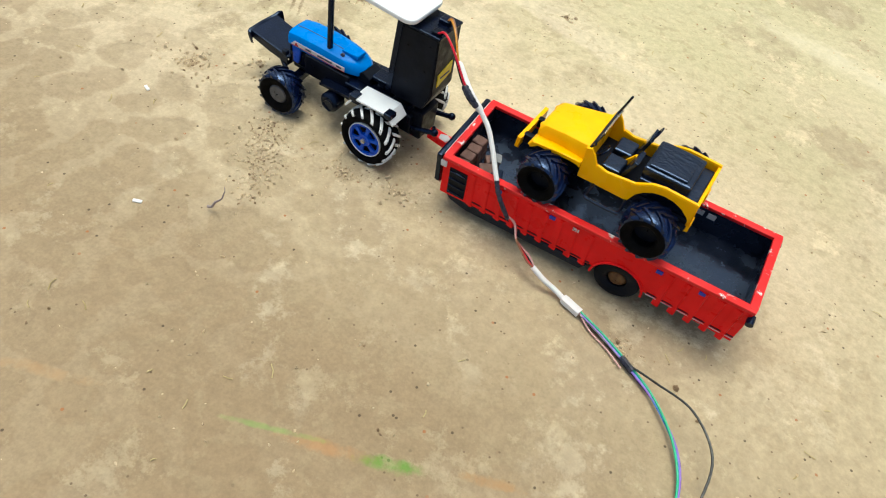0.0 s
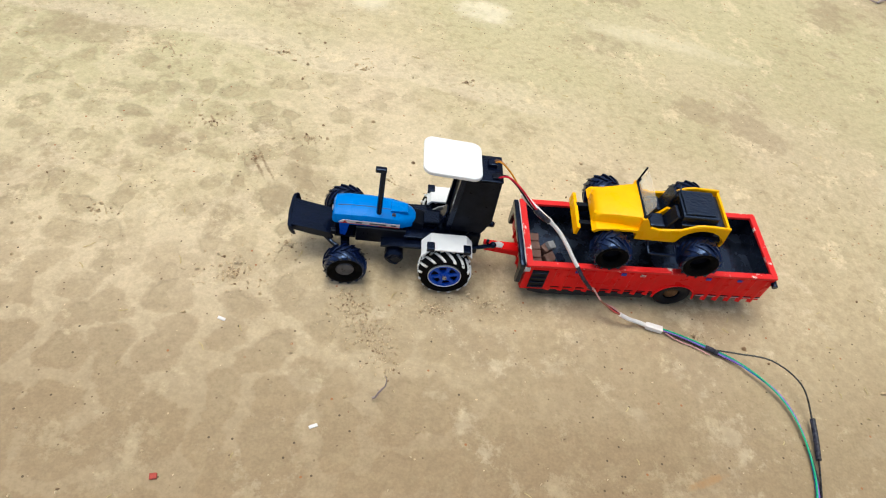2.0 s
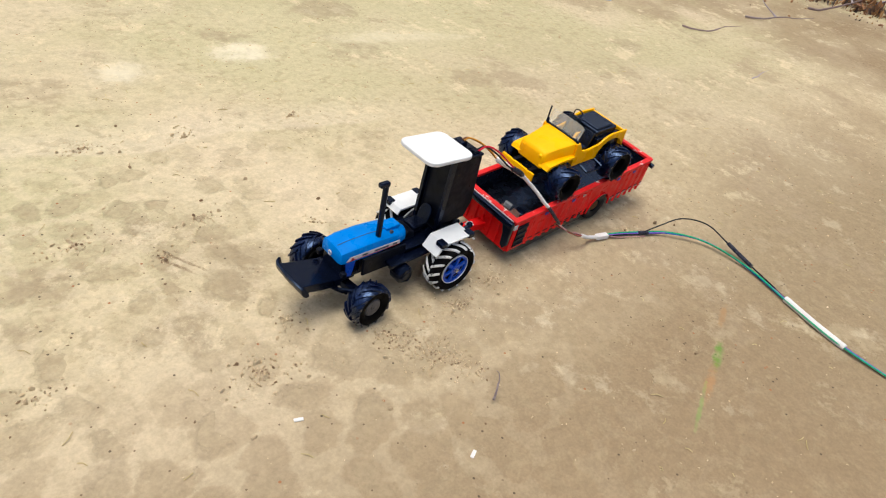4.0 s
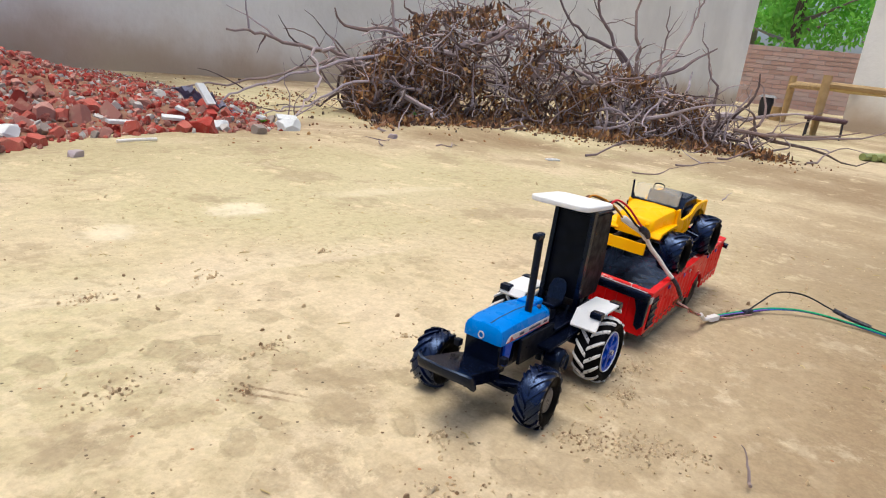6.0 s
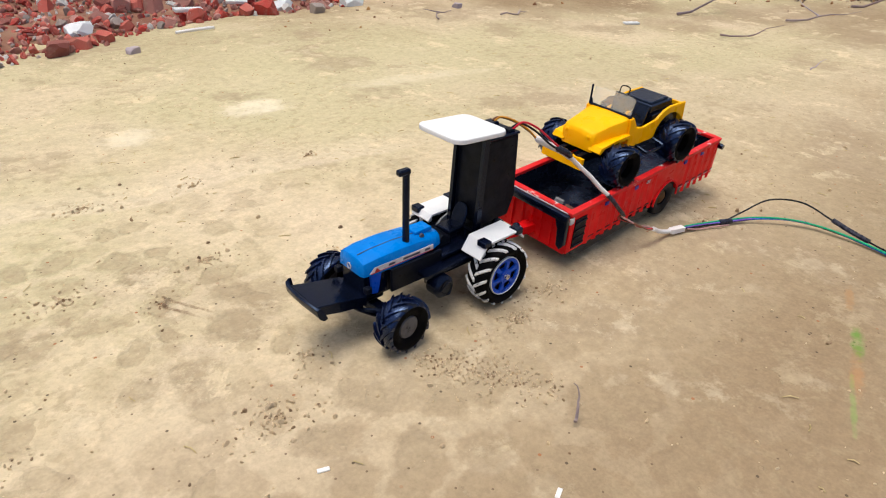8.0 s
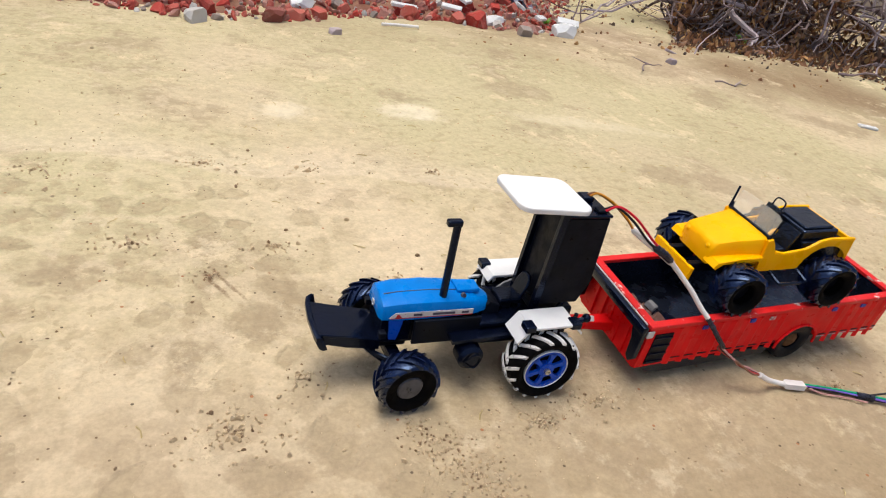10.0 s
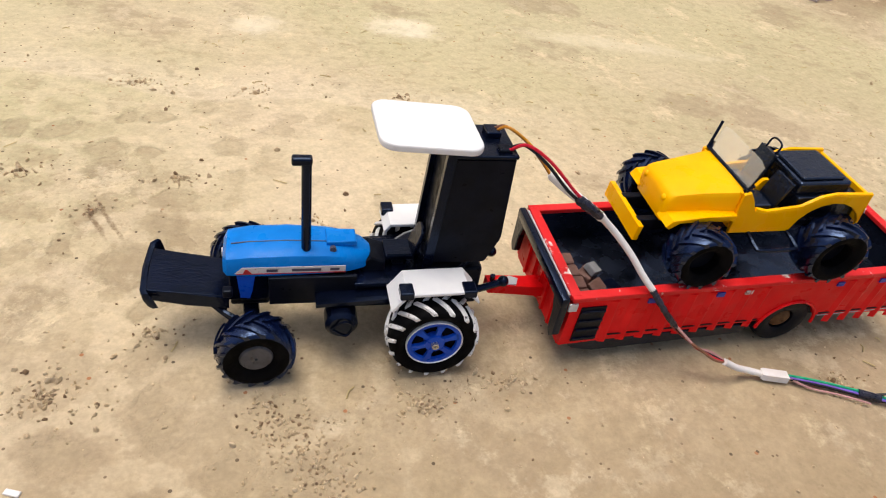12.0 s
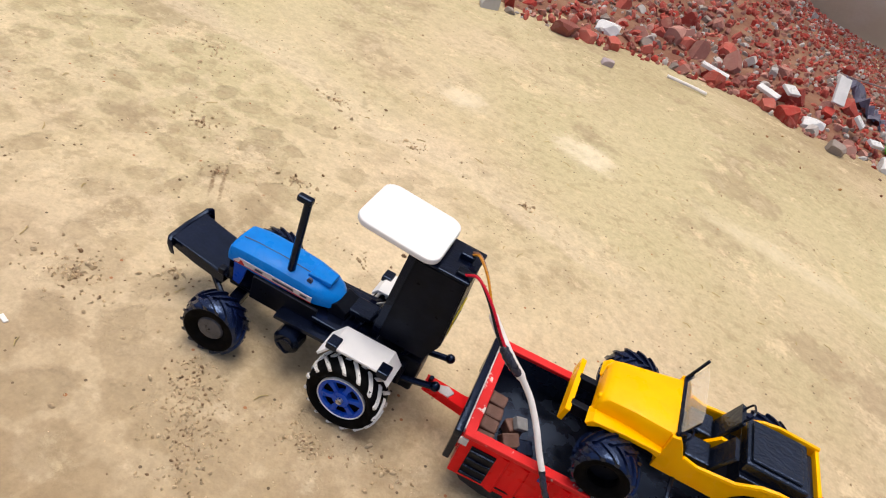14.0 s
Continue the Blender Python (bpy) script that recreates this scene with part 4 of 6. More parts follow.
def build_jeep():
    j = thing("toy_jeep", "yellow open-top toy jeep with big black tyres", "toy jeep", JEEP)
    for s in (-1, 1):
        black_wheel(j, -0.0625, s * 0.0450, 0.0232, 0.0228, 0.025, 0.0108, s, None, 13)
        black_wheel(j, 0.0415, s * 0.0450, 0.0240, 0.0242, 0.026, 0.0112, s, None, 13)
        part("frame_rail", boxm(-0.100, 0.060, s * 0.014 - 0.003, s * 0.014 + 0.003, 0.024, 0.034, 0.001), MATT, j)
        # side of the tub, with door dip and rear wheel arch
        pts = [(-0.036, 0.064), (-0.036, 0.0305), (0.0125, 0.0305)]
        for k in range(9):
            a = radians(168 - k * 18.5)
            pts.append((0.0415 + 0.0285 * math.cos(a), 0.0265 + 0.0275 * math.sin(a)))
        pts += [(0.0675, 0.033), (0.0685, 0.0595), (0.038, 0.0605), (0.028, 0.0585), (0.014, 0.0505), (-0.012, 0.0475), (-0.022, 0.0500), (-0.027, 0.0600), (-0.031, 0.0655)]
        side = part("tub_side", prismm(pts, s * 0.0285, s * 0.0315, "y", 0.0006), YELLOW, j, "yellow tub side with a dipped door")
        part("top_edge", tubem([(-0.022, s * 0.030, 0.0505), (-0.012, s * 0.030, 0.0480), (0.014, s * 0.030, 0.0510), (0.028, s * 0.030, 0.0590), (0.038, s * 0.030, 0.0610), (0.068, s * 0.030, 0.0600)], 0.0019, 6), YELLOW, side)
        # front mudguard: flat top, drooping nose
        part("front_mudguard", prismm([(-0.088, 0.0400), (-0.084, 0.0450), (-0.060, 0.0475), (-0.036, 0.0480), (-0.036, 0.0415), (-0.042, 0.0440), (-0.078, 0.0425), (-0.085, 0.0375)], s * 0.017, s * 0.0335, "y", 0.0007), YELLOW, j)
        part("side_step", tubem(glide([(-0.0190, s * 0.028, 0.031), (-0.0195, s * 0.044, 0.0275), (-0.0160, s * 0.0475, 0.027), (0.0090, s * 0.0475, 0.027), (0.0125, s * 0.044, 0.0275), (0.0120, s * 0.028, 0.031)], 4), 0.0016, 6), BLACK, j, "black wire side step", True)
        # seats with wire headrests
        y = s * 0.0135
        st = part("seat", boxm(-0.021, -0.003, y - 0.0105, y + 0.0105, 0.040, 0.0490, 0.0018), COVER, j, "glossy black seat cushion")
        top = 0.0725 if s > 0 else 0.0660
        bm = prismm([(-0.003, 0.044), (0.0005, 0.0435), (0.0085, top - 0.001), (0.0050, top)], y - 0.0098, y + 0.0098, "y", 0.0010)
        part("backrest", bm, COVER, st, "black backrest")
        if s > 0:
            part("headrest_wire", tubem(glide([(0.0065, y - 0.0060, top - 0.003), (0.0100, y - 0.0055, top + 0.0060), (0.0102, y + 0.0055, top + 0.0060), (0.0068, y + 0.0060, top - 0.003)], 4), 0.0008, 6), BLACK, st, "bent wire headrest")
        part("rear_bumper", boxm(0.0675, 0.0700, s * 0.022 - 0.006, s * 0.022 + 0.006, 0.026, 0.036, 0.0008), YELLOW, j)
        part("bonnet_post", tubem([(-0.0335, s * 0.026, 0.0635), (-0.0300, s * 0.029, 0.0700)], 0.0012, 6), BLACK, j)
        part("wheel_axle", tubem([(-0.0625 if s < 0 else 0.0415, -0.033, 0.0238), (-0.0625 if s < 0 else 0.0415, 0.033, 0.0238)], 0.0035, 8), BLACK, j)
    part("tail_panel", boxm(0.0655, 0.0685, -0.0287, 0.0287, 0.033, 0.0595, 0.0006), YELLOW, j)
    part("floor_pan", boxm(-0.036, 0.0655, -0.0283, 0.0283, 0.034, 0.0375), MATT, j)
    part("firewall", boxm(-0.0365, -0.0345, -0.0285, 0.0285, 0.034, 0.0635), YELLOW, j)
    part("yellow_divider", prismm([(-0.012, 0.0375), (-0.001, 0.0375), (0.005, 0.055), (0.0005, 0.055)], -0.0016, 0.0016), YELLOW, j)
    part("rear_deck", boxm(0.014, 0.0655, -0.0255, 0.0255, 0.0375, 0.0555, 0.001), COVER, j)
    lid = part("deck_lid", boxm(0.0135, 0.0560, -0.0215, 0.0215, 0.0555, 0.0655, 0.0018), COVER, j, "glossy black load cover")
    part("deck_pad", boxm(0.0165, 0.0510, -0.0185, 0.0185, 0.0655, 0.0678, 0.0011), COVER, lid)
    # bonnet: sloping and narrowing to the grille
    bm = bmesh.new()
    secs = []
    for x, hw, zt, zb in ((-0.0862, 0.0195, 0.0515, 0.036), (-0.0850, 0.0212, 0.0552, 0.036), (-0.0825, 0.0220, 0.0576, 0.038), (-0.0780, 0.0225, 0.0588, 0.038), (-0.060, 0.0245, 0.0615, 0.038), (-0.038, 0.0280, 0.0640, 0.038), (-0.0335, 0.0285, 0.0645, 0.038)):
        secs.append([(x, -hw, zb), (x, -hw, zt - 0.0045), (x, -hw + 0.0016, zt - 0.0012), (x, -hw + 0.0050, zt), (x, 0, zt + 0.0008), (x, hw - 0.0050, zt), (x, hw - 0.0016, zt - 0.0012), (x, hw, zt - 0.0045), (x, hw, zb)])
    loft(bm, secs)
    hood = part("bonnet", bm, YELLOW, j, "smooth yellow bonnet", True)
    for s in (-1, 1):
        bm = bmesh.new()
        bmesh.ops.create_uvsphere(bm, u_segments=12, v_segments=8, radius=0.0030, matrix=Matrix.Translation((-0.0845, s * 0.0150, 0.0520)))
        part("headlamp", bm, YELLOW, hood, "", True)
    part("front_bumper", prismm([(-0.1040, 0.0215), (-0.1000, 0.0210), (-0.0985, 0.0335), (-0.1025, 0.0340)], -0.0240, 0.0325, "y", 0.0006), YELLOW, j, "flat yellow front bumper")
    # windscreen: bottom bar, clear pane, one standing post
    part("windscreen_bar", tubem([(-0.0325, -0.0295, 0.0590), (-0.0330, -0.029, 0.0655), (-0.0335, 0.029, 0.0655)], 0.0014, 6), BLACK, j, "black windscreen bar")
    part("windscreen_post", tubem([(-0.0335, 0.029, 0.0650), (-0.0305, 0.0305, 0.0740), (-0.0270, 0.0325, 0.0850)], 0.0012, 6), BLACK, j, "black windscreen post")
    pane = part("windscreen", prismm([(-0.0275, 0.0660), (0.0285, 0.0660), (0.0285, 0.0830), (0.020, 0.0845), (-0.020, 0.0845), (-0.0275, 0.0820)], -0.0322, -0.0317, "x"), CLEAR, j, "clear plastic windscreen")
    pane.visible_shadow = False
    for v in pane.data.vertices:
        v.co.x += (v.co.z - 0.066) * 0.33
    part("windscreen_edge", tubem([(-0.0320, -0.0275, 0.0655), (-0.0265, -0.0275, 0.0825)], 0.0007, 5), BLACK, j)
    bm = bmesh.new()
    tube(bm, [Matrix.Rotation(radians(-50), 3, "Y") @ Vector((0.0065 * math.cos(a), 0.0065 * math.sin(a), 0)) + Vector((-0.0250, -0.0135, 0.0545)) for a in (2 * math.pi * k / 16 for k in range(17))], 0.0008, 6)
    part("steering_wheel", bm, BLACK, j, "", True)
    return j


build_jeep()


# ---- lead ----
def build_lead():
    c = thing("control_cable", "bundle of coloured wires taped together in white sleeves", "cable")
    j0 = (0.0690, -0.0205, 0.1440)
    part("wire", tubem(glide([(0.0405, -0.0150, 0.1575), (0.0500, -0.0190, 0.1635), (0.0650, -0.0260, 0.1560), (0.0820, -0.0335, 0.1400), (0.0930, -0.0370, 0.1310), (0.1090, -0.0370, 0.1180)]), 0.0011, 7), WIRES["red"], c, "red wire", True)
    part("wire", tubem(glide([(0.0410, -0.0120, 0.1575), (0.0500, -0.0160, 0.1615), (0.0640, -0.0235, 0.1530), (0.0800, -0.0320, 0.1375), (0.0930, -0.0385, 0.1300)]), 0.0011, 7), WIRES["black"], c, "black wire", True)
    part("wire", tubem(glide([(0.0370, 0.0070, 0.1590), (0.0430, 0.0030, 0.1640), (0.0530, -0.0060, 0.1605), (0.0620, -0.0150, 0.1530), j0]), 0.0010, 7), WIRES["orange"], c, "orange wire", True)
    part("wire", tubem(glide([(0.0360, 0.0100, 0.1590), (0.0430, 0.0060, 0.1630), (0.0540, -0.0050, 0.1590), (0.0630, -0.0155, 0.1510), j0]), 0.0010, 7), WIRES["brown"], c, "brown wire", True)
    part("upper_sleeve", tubem(glide([j0, (0.0800, -0.0270, 0.1370), (0.0940, -0.0345, 0.1290), (0.1080, -0.0365, 0.1190)]), [0.0022] + [0.0034] * 17 + [0.0026], 10), SLEEVE, c, "white sleeve", True)
    part("tape_wrap", tubem(glide([(0.0855, -0.0345, 0.1345), (0.0950, -0.0385, 0.1290), (0.1040, -0.0385, 0.1225)], 5), [0.0026, 0.0036, 0.0032, 0.0038, 0.0034, 0.0037, 0.0033, 0.0036, 0.0030, 0.0033, 0.0024], 9), TAPE, c, "ragged black tape", True)
    part("long_sleeve", tubem(glide([(0.1080, -0.0365, 0.1190), (0.1200, -0.0390, 0.1080), (0.1320, -0.0465, 0.0954), (0.1420, -0.0538, 0.0826), (0.1495, -0.0595, 0.0745)]), 0.0024, 10), SLEEVE, c, "long white sleeve", True)
    part("tape_wrap", tubem(glide([(0.1490, -0.0593, 0.0750), (0.1560, -0.0645, 0.0660), (0.1640, -0.0667, 0.0565), (0.1740, -0.0685, 0.0460)]), [0.0022, 0.0026, 0.0021, 0.0025, 0.0022, 0.0026, 0.0023, 0.0020, 0.0024, 0.0025, 0.0021, 0.0024, 0.0022, 0.0025, 0.0023, 0.0022, 0.0024, 0.0020, 0.0016], 9), TAPE, c, "black taped length", True)
    for n, o in (("brown", -0.002), ("pink", 0.002), ("black", 0.0), ("red", -0.001)):
        part("wire", tubem(glide([(0.1700, -0.0680, 0.0500), (0.1800, -0.0612 - o, 0.0382 + o), (0.1890, -0.0733, 0.0335), (0.1970, -0.0752 + o, 0.0278 - o * 0.6), (0.2080, -0.0785 + o * 1.3, 0.0236 + o * 0.5), (0.2180, -0.0832, 0.0208)]), 0.0011, 6), WIRES[n], c, n + " wire", True)
    part("lower_sleeve", tubem(glide([(0.2160, -0.0832, 0.0219), (0.2300, -0.0832, 0.0140), (0.2440, -0.0820, 0.0080), (0.2560, -0.0850, 0.0060)]), 0.0026, 10), SLEEVE, c, "white sleeve on the ground", True)
    pl = bmesh.new()
    secs = []
    for k, (x, y, z) in enumerate(((0.2540, -0.0845, 0.0064), (0.2560, -0.0850, 0.0062), (0.2730, -0.0890, 0.0056), (0.2745, -0.0894, 0.0055))):
        w, h = (0.0030, 0.0025) if k == 0 else (0.0037, 0.0029)
        secs.append([(x - w * 0.25, y - w, z - h), (x + w * 0.25, y + w, z - h), (x + w * 0.25, y + w, z + h), (x - w * 0.25, y - w, z + h)])
    loft(pl, secs)
    part("plug", pl, SLEEVE, c, "white plastic plug")
    run = [(0.2740, -0.0890, 0.0050), (0.3000, -0.0970, 0.0040), (0.3330, -0.1120, 0.0040), (0.3680, -0.1330, 0.0060), (0.3980, -0.1650, 0.0070), (0.4130, -0.2050, 0.0050), (0.4120, -0.2600, 0.0030), (0.3960, -0.3200, 0.0030),
           (0.3800, -0.4000, 0.0030), (0.3850, -0.5200, 0.0030), (0.4200, -0.6600, 0.0030)]
    for n, o, z in (("green", -0.0022, 0.0018), ("blue", -0.0006, 0.0004), ("purple", 0.0012, 0.0006), ("black", 0.0026, 0.0)):
        pts = [(p[0] + o * 0.8 + 0.0012 * math.sin(i * 1.7 + o * 900), p[1] - o * 0.9, p[2] + z) for i, p in enumerate(run)]
        part("wire", tubem(glide(pts), 0.0011, 6), WIRES[n], c, n + " wire", True)
    part("wire", tubem(glide([(0.2740, -0.0890, 0.0060), (0.2900, -0.0990, 0.0030), (0.3120, -0.1080, 0.0030), (0.3300, -0.1185, 0.0040)]), 0.0009, 6), WIRES["pink"], c, "pink wire", True)
    loose = [(0.3330, -0.1120, 0.0060), (0.3600, -0.1200, 0.0140), (0.3950, -0.1330, 0.0240), (0.4220, -0.1620, 0.0230), (0.4270, -0.2000, 0.0120), (0.4230, -0.2400, 0.0050), (0.4080, -0.2900, 0.0040)]
    part("wire", tubem(glide(loose), 0.0011, 6), WIRES["black"], c, "black wire arching off the ground", True)
    part("tape_wrap", tubem([(0.3260, -0.1085, 0.0048), (0.3320, -0.1115, 0.0050), (0.3400, -0.1160, 0.0052)], 0.0034, 9), TAPE, c, "black tape", True)
    part("tape_wrap", tubem(glide([(0.4270, -0.1990, 0.0130), (0.4260, -0.2200, 0.0080), (0.4210, -0.2450, 0.0055)], 4), 0.0030, 9), TAPE, c, "black tape", True)
    part("end_sleeve", tubem(glide([(0.4000, -0.3080, 0.0040), (0.3870, -0.3600, 0.0040), (0.3800, -0.4000, 0.0040)], 4), 0.0045, 9), SLEEVE, c, "white sleeve", True)


build_lead()


# ---- rubble ----
def rock_mesh(name, seed, sx, sy, sz, material, cuts=12):
    """A chunk: a box with its corners sheared off by random planes."""
    rnd = random.Random(seed)
    bm = bmesh.new()
    bmesh.ops.create_cube(bm, size=1)
    for v in bm.verts:
        v.co = Vector((v.co.x * sx, v.co.y * sy, v.co.z * sz))
    for k in range(cuts):
        d = Vector((rnd.uniform(-1, 1), rnd.uniform(-1, 1), rnd.uniform(-0.7, 1))).normalized()
        far = max(v.co.dot(d) for v in bm.verts)
        r = bmesh.ops.bisect_plane(bm, geom=bm.verts[:] + bm.edges[:] + bm.faces[:], plane_co=d * far * rnd.uniform(0.68, 0.92), plane_no=d, clear_outer=True)
        ed = [e for e in r["geom_cut"] if isinstance(e, bmesh.types.BMEdge)]
        if ed:
            bmesh.ops.contextual_create(bm, geom=ed)
    me = bpy.data.meshes.new(name)
    bm.normal_update()
    bm.to_mesh(me)
    bm.free()
    me.materials.append(material)
    return me


EDGE = [(-1.0, 1.38), (-0.52, 1.18), (-0.25, 1.13), (0.0, 1.20), (0.17, 1.29), (0.36, 1.32), (0.55, 1.24), (0.66, 1.25), (0.75, 1.38), (0.90, 1.60), (1.30, 2.3)]


def edge_y(x):
    if x < EDGE[0][0]:
        return EDGE[0][1] - (x - EDGE[0][0]) * 1.2
    for (a, ya), (b, yb) in zip(EDGE, EDGE[1:]):
        if a <= x <= b:
            return ya + (yb - ya) * (x - a) / (b - a)
    return 9.0


def wall_line(x):
    return 3.72 - (x + 7.0) * 0.0934


def mound(x, y):
    d = y - edge_y(x)
    if d <= 0:
        return 0.0
    k = 0.45 + 0.55 * max(0.0, min(1.0, (x + 0.05) / 0.5))
    back = max(0.0, min(1.0, (y - 1.60) / 0.9))
    return k * min(0.035, 0.14 * d) * max(0.0, min(1.0, (0.92 - x) / 0.35)) + 0.09 * back * back * (3 - 2 * back) * max(0.0, min(1.0, (0.72 - x) / 0.40))


def build_rubble():
    pile = thing("rubble_pile", "heap of broken red brick, stones and tile on bare soil", "rubble")
    bm = bmesh.new()
    nx, ny = 56, 34
    grid = []
    for j in range(ny):
        row = []
        for i in range(nx):
            x = -1.0 + 2.3 * i / (nx - 1) - max(0.0, 1 - i / 8) * (0.10 + 0.28 * noise.noise(Vector((j * 0.21, 3.0, 7.0))))
            y0 = min(edge_y(x), 2.2) - 0.05
            y = y0 + (wall_line(x) - 0.02 - y0) * j / (ny - 1)
            z = mound(x, y) + (0.018 if x < 0.3 else 0.008) * noise.noise(Vector((x * 14, y * 14, 2))) * (1 if j > 1 else 0) - (0.02 if j == 0 or i in (0, nx - 1) or x > 1.05 else 0.0) + ground_height(x, y)
            row.append(bm.verts.new((x, y, z)))
        grid.append(row)
    for j in range(ny - 1):
        for i in range(nx - 1):
            bm.faces.new((grid[j][i], grid[j][i + 1], grid[j + 1][i + 1], grid[j + 1][i]))
    part("soil", bm, SOILRED, pile, "reddish brick-dust soil", True)
    rnd = random.Random(11)
    shapes = [rock_mesh("brick_bit", 40 + i, *s, RUBBLE) for i, s in enumerate(((0.06, 0.045, 0.035), (0.05, 0.04, 0.04), (0.07, 0.05, 0.03), (0.04, 0.04, 0.03), (0.055, 0.03, 0.03), (0.08, 0.06, 0.045), (0.035, 0.03, 0.025), (0.045, 0.05, 0.02)))]
    for i in range(296):
        x = rnd.uniform(-0.85, 0.80)
        dep = rnd.random() ** 1.7 * 1.55
        if x < 0.15 and rnd.random() < 0.45:
            x = rnd.uniform(0.1, 0.78)
        y = edge_y(x) - 0.03 + dep
        if y > wall_line(x) - 0.05:
            continue
        ob = new("brick_bit", rnd.choice(shapes))
        ob.parent = pile
        s = rnd.choice((0.3, 0.4, 0.5, 0.6, 0.75, 1.0)) * (0.95 if dep < 0.3 and x > 0.1 else 0.70)
        ob.matrix_basis = Matrix.Translation((x, y, mound(x, y) + ground_height(x, y) + 0.008 * s)) @ Euler([rnd.uniform(0, 6.3) for _ in range(3)]).to_matrix().to_4x4() @ Matrix.Diagonal((s, s, s, 1))
    verts, faces = [], []
    for i in range(9000):
        x = rnd.uniform(-0.95, 1.05) - (0.25 * rnd.random() ** 2 if rnd.random() < 0.2 else 0.0)
        y = edge_y(x) - 0.05 + rnd.random() * 1.75
        if y > wall_line(x) - 0.03:
            continue
        add_bit(verts, faces, rnd, x, y, mound(x, y) + ground_height(x, y), rnd.uniform(0.004, 0.010) if rnd.random() < 0.8 else rnd.uniform(0.010, 0.018) * (0.7 if x > 0.5 else 1))
    me = bpy.data.meshes.new("brick_crumbs")
    me.from_pydata(verts, [], faces)
    me.materials.append(RUBBLE)
    ob = new("brick_grit", me)
    ob.parent = pile
    tagged(ob, "small red brick crumbs", kind="stuff")


BALL = [(0, 0, 1)] + [(0.894 * math.cos(k * 1.2566), 0.894 * math.sin(k * 1.2566), 0.447) for k in range(5)] + [(0.894 * math.cos(k * 1.2566 + 0.6283), 0.894 * math.sin(k * 1.2566 + 0.6283), -0.447) for k in range(5)] + [(0, 0, -1)]
BALL_FACES = [(0, 1 + k, 1 + (k + 1) % 5) for k in range(5)] + [(1 + k, 6 + k, 1 + (k + 1) % 5) for k in range(5)] + [(1 + (k + 1) % 5, 6 + k, 6 + (k + 1) % 5) for k in range(5)] + [(11, 6 + (k + 1) % 5, 6 + k) for k in range(5)]


def add_bit(verts, faces, rnd, x, y, z, r):
    """A lopsided lump of twenty facets, half sunk in the ground."""
    n = len(verts)
    q = Euler([rnd.uniform(0, 6.3) for _ in range(3)]).to_matrix() @ Matrix.Diagonal((r * rnd.uniform(0.8, 1.4), r * rnd.uniform(0.6, 1.0), r * rnd.uniform(0.4, 0.8)))
    for p in BALL:
        v = q @ (Vector(p) * rnd.uniform(0.72, 1.2))
        verts.append((x + v.x, y + v.y, z + v.z + r * 0.2))
    faces.extend(tuple(n + k for k in f) for f in BALL_FACES)


SOILRED = paint("brick_dust_soil", (0.20, 0.085, 0.055), (0.27, 0.15, 0.095), 16, 0.95, (0.38, 0.29, 0.20), 0.66, 0.006)
build_rubble()


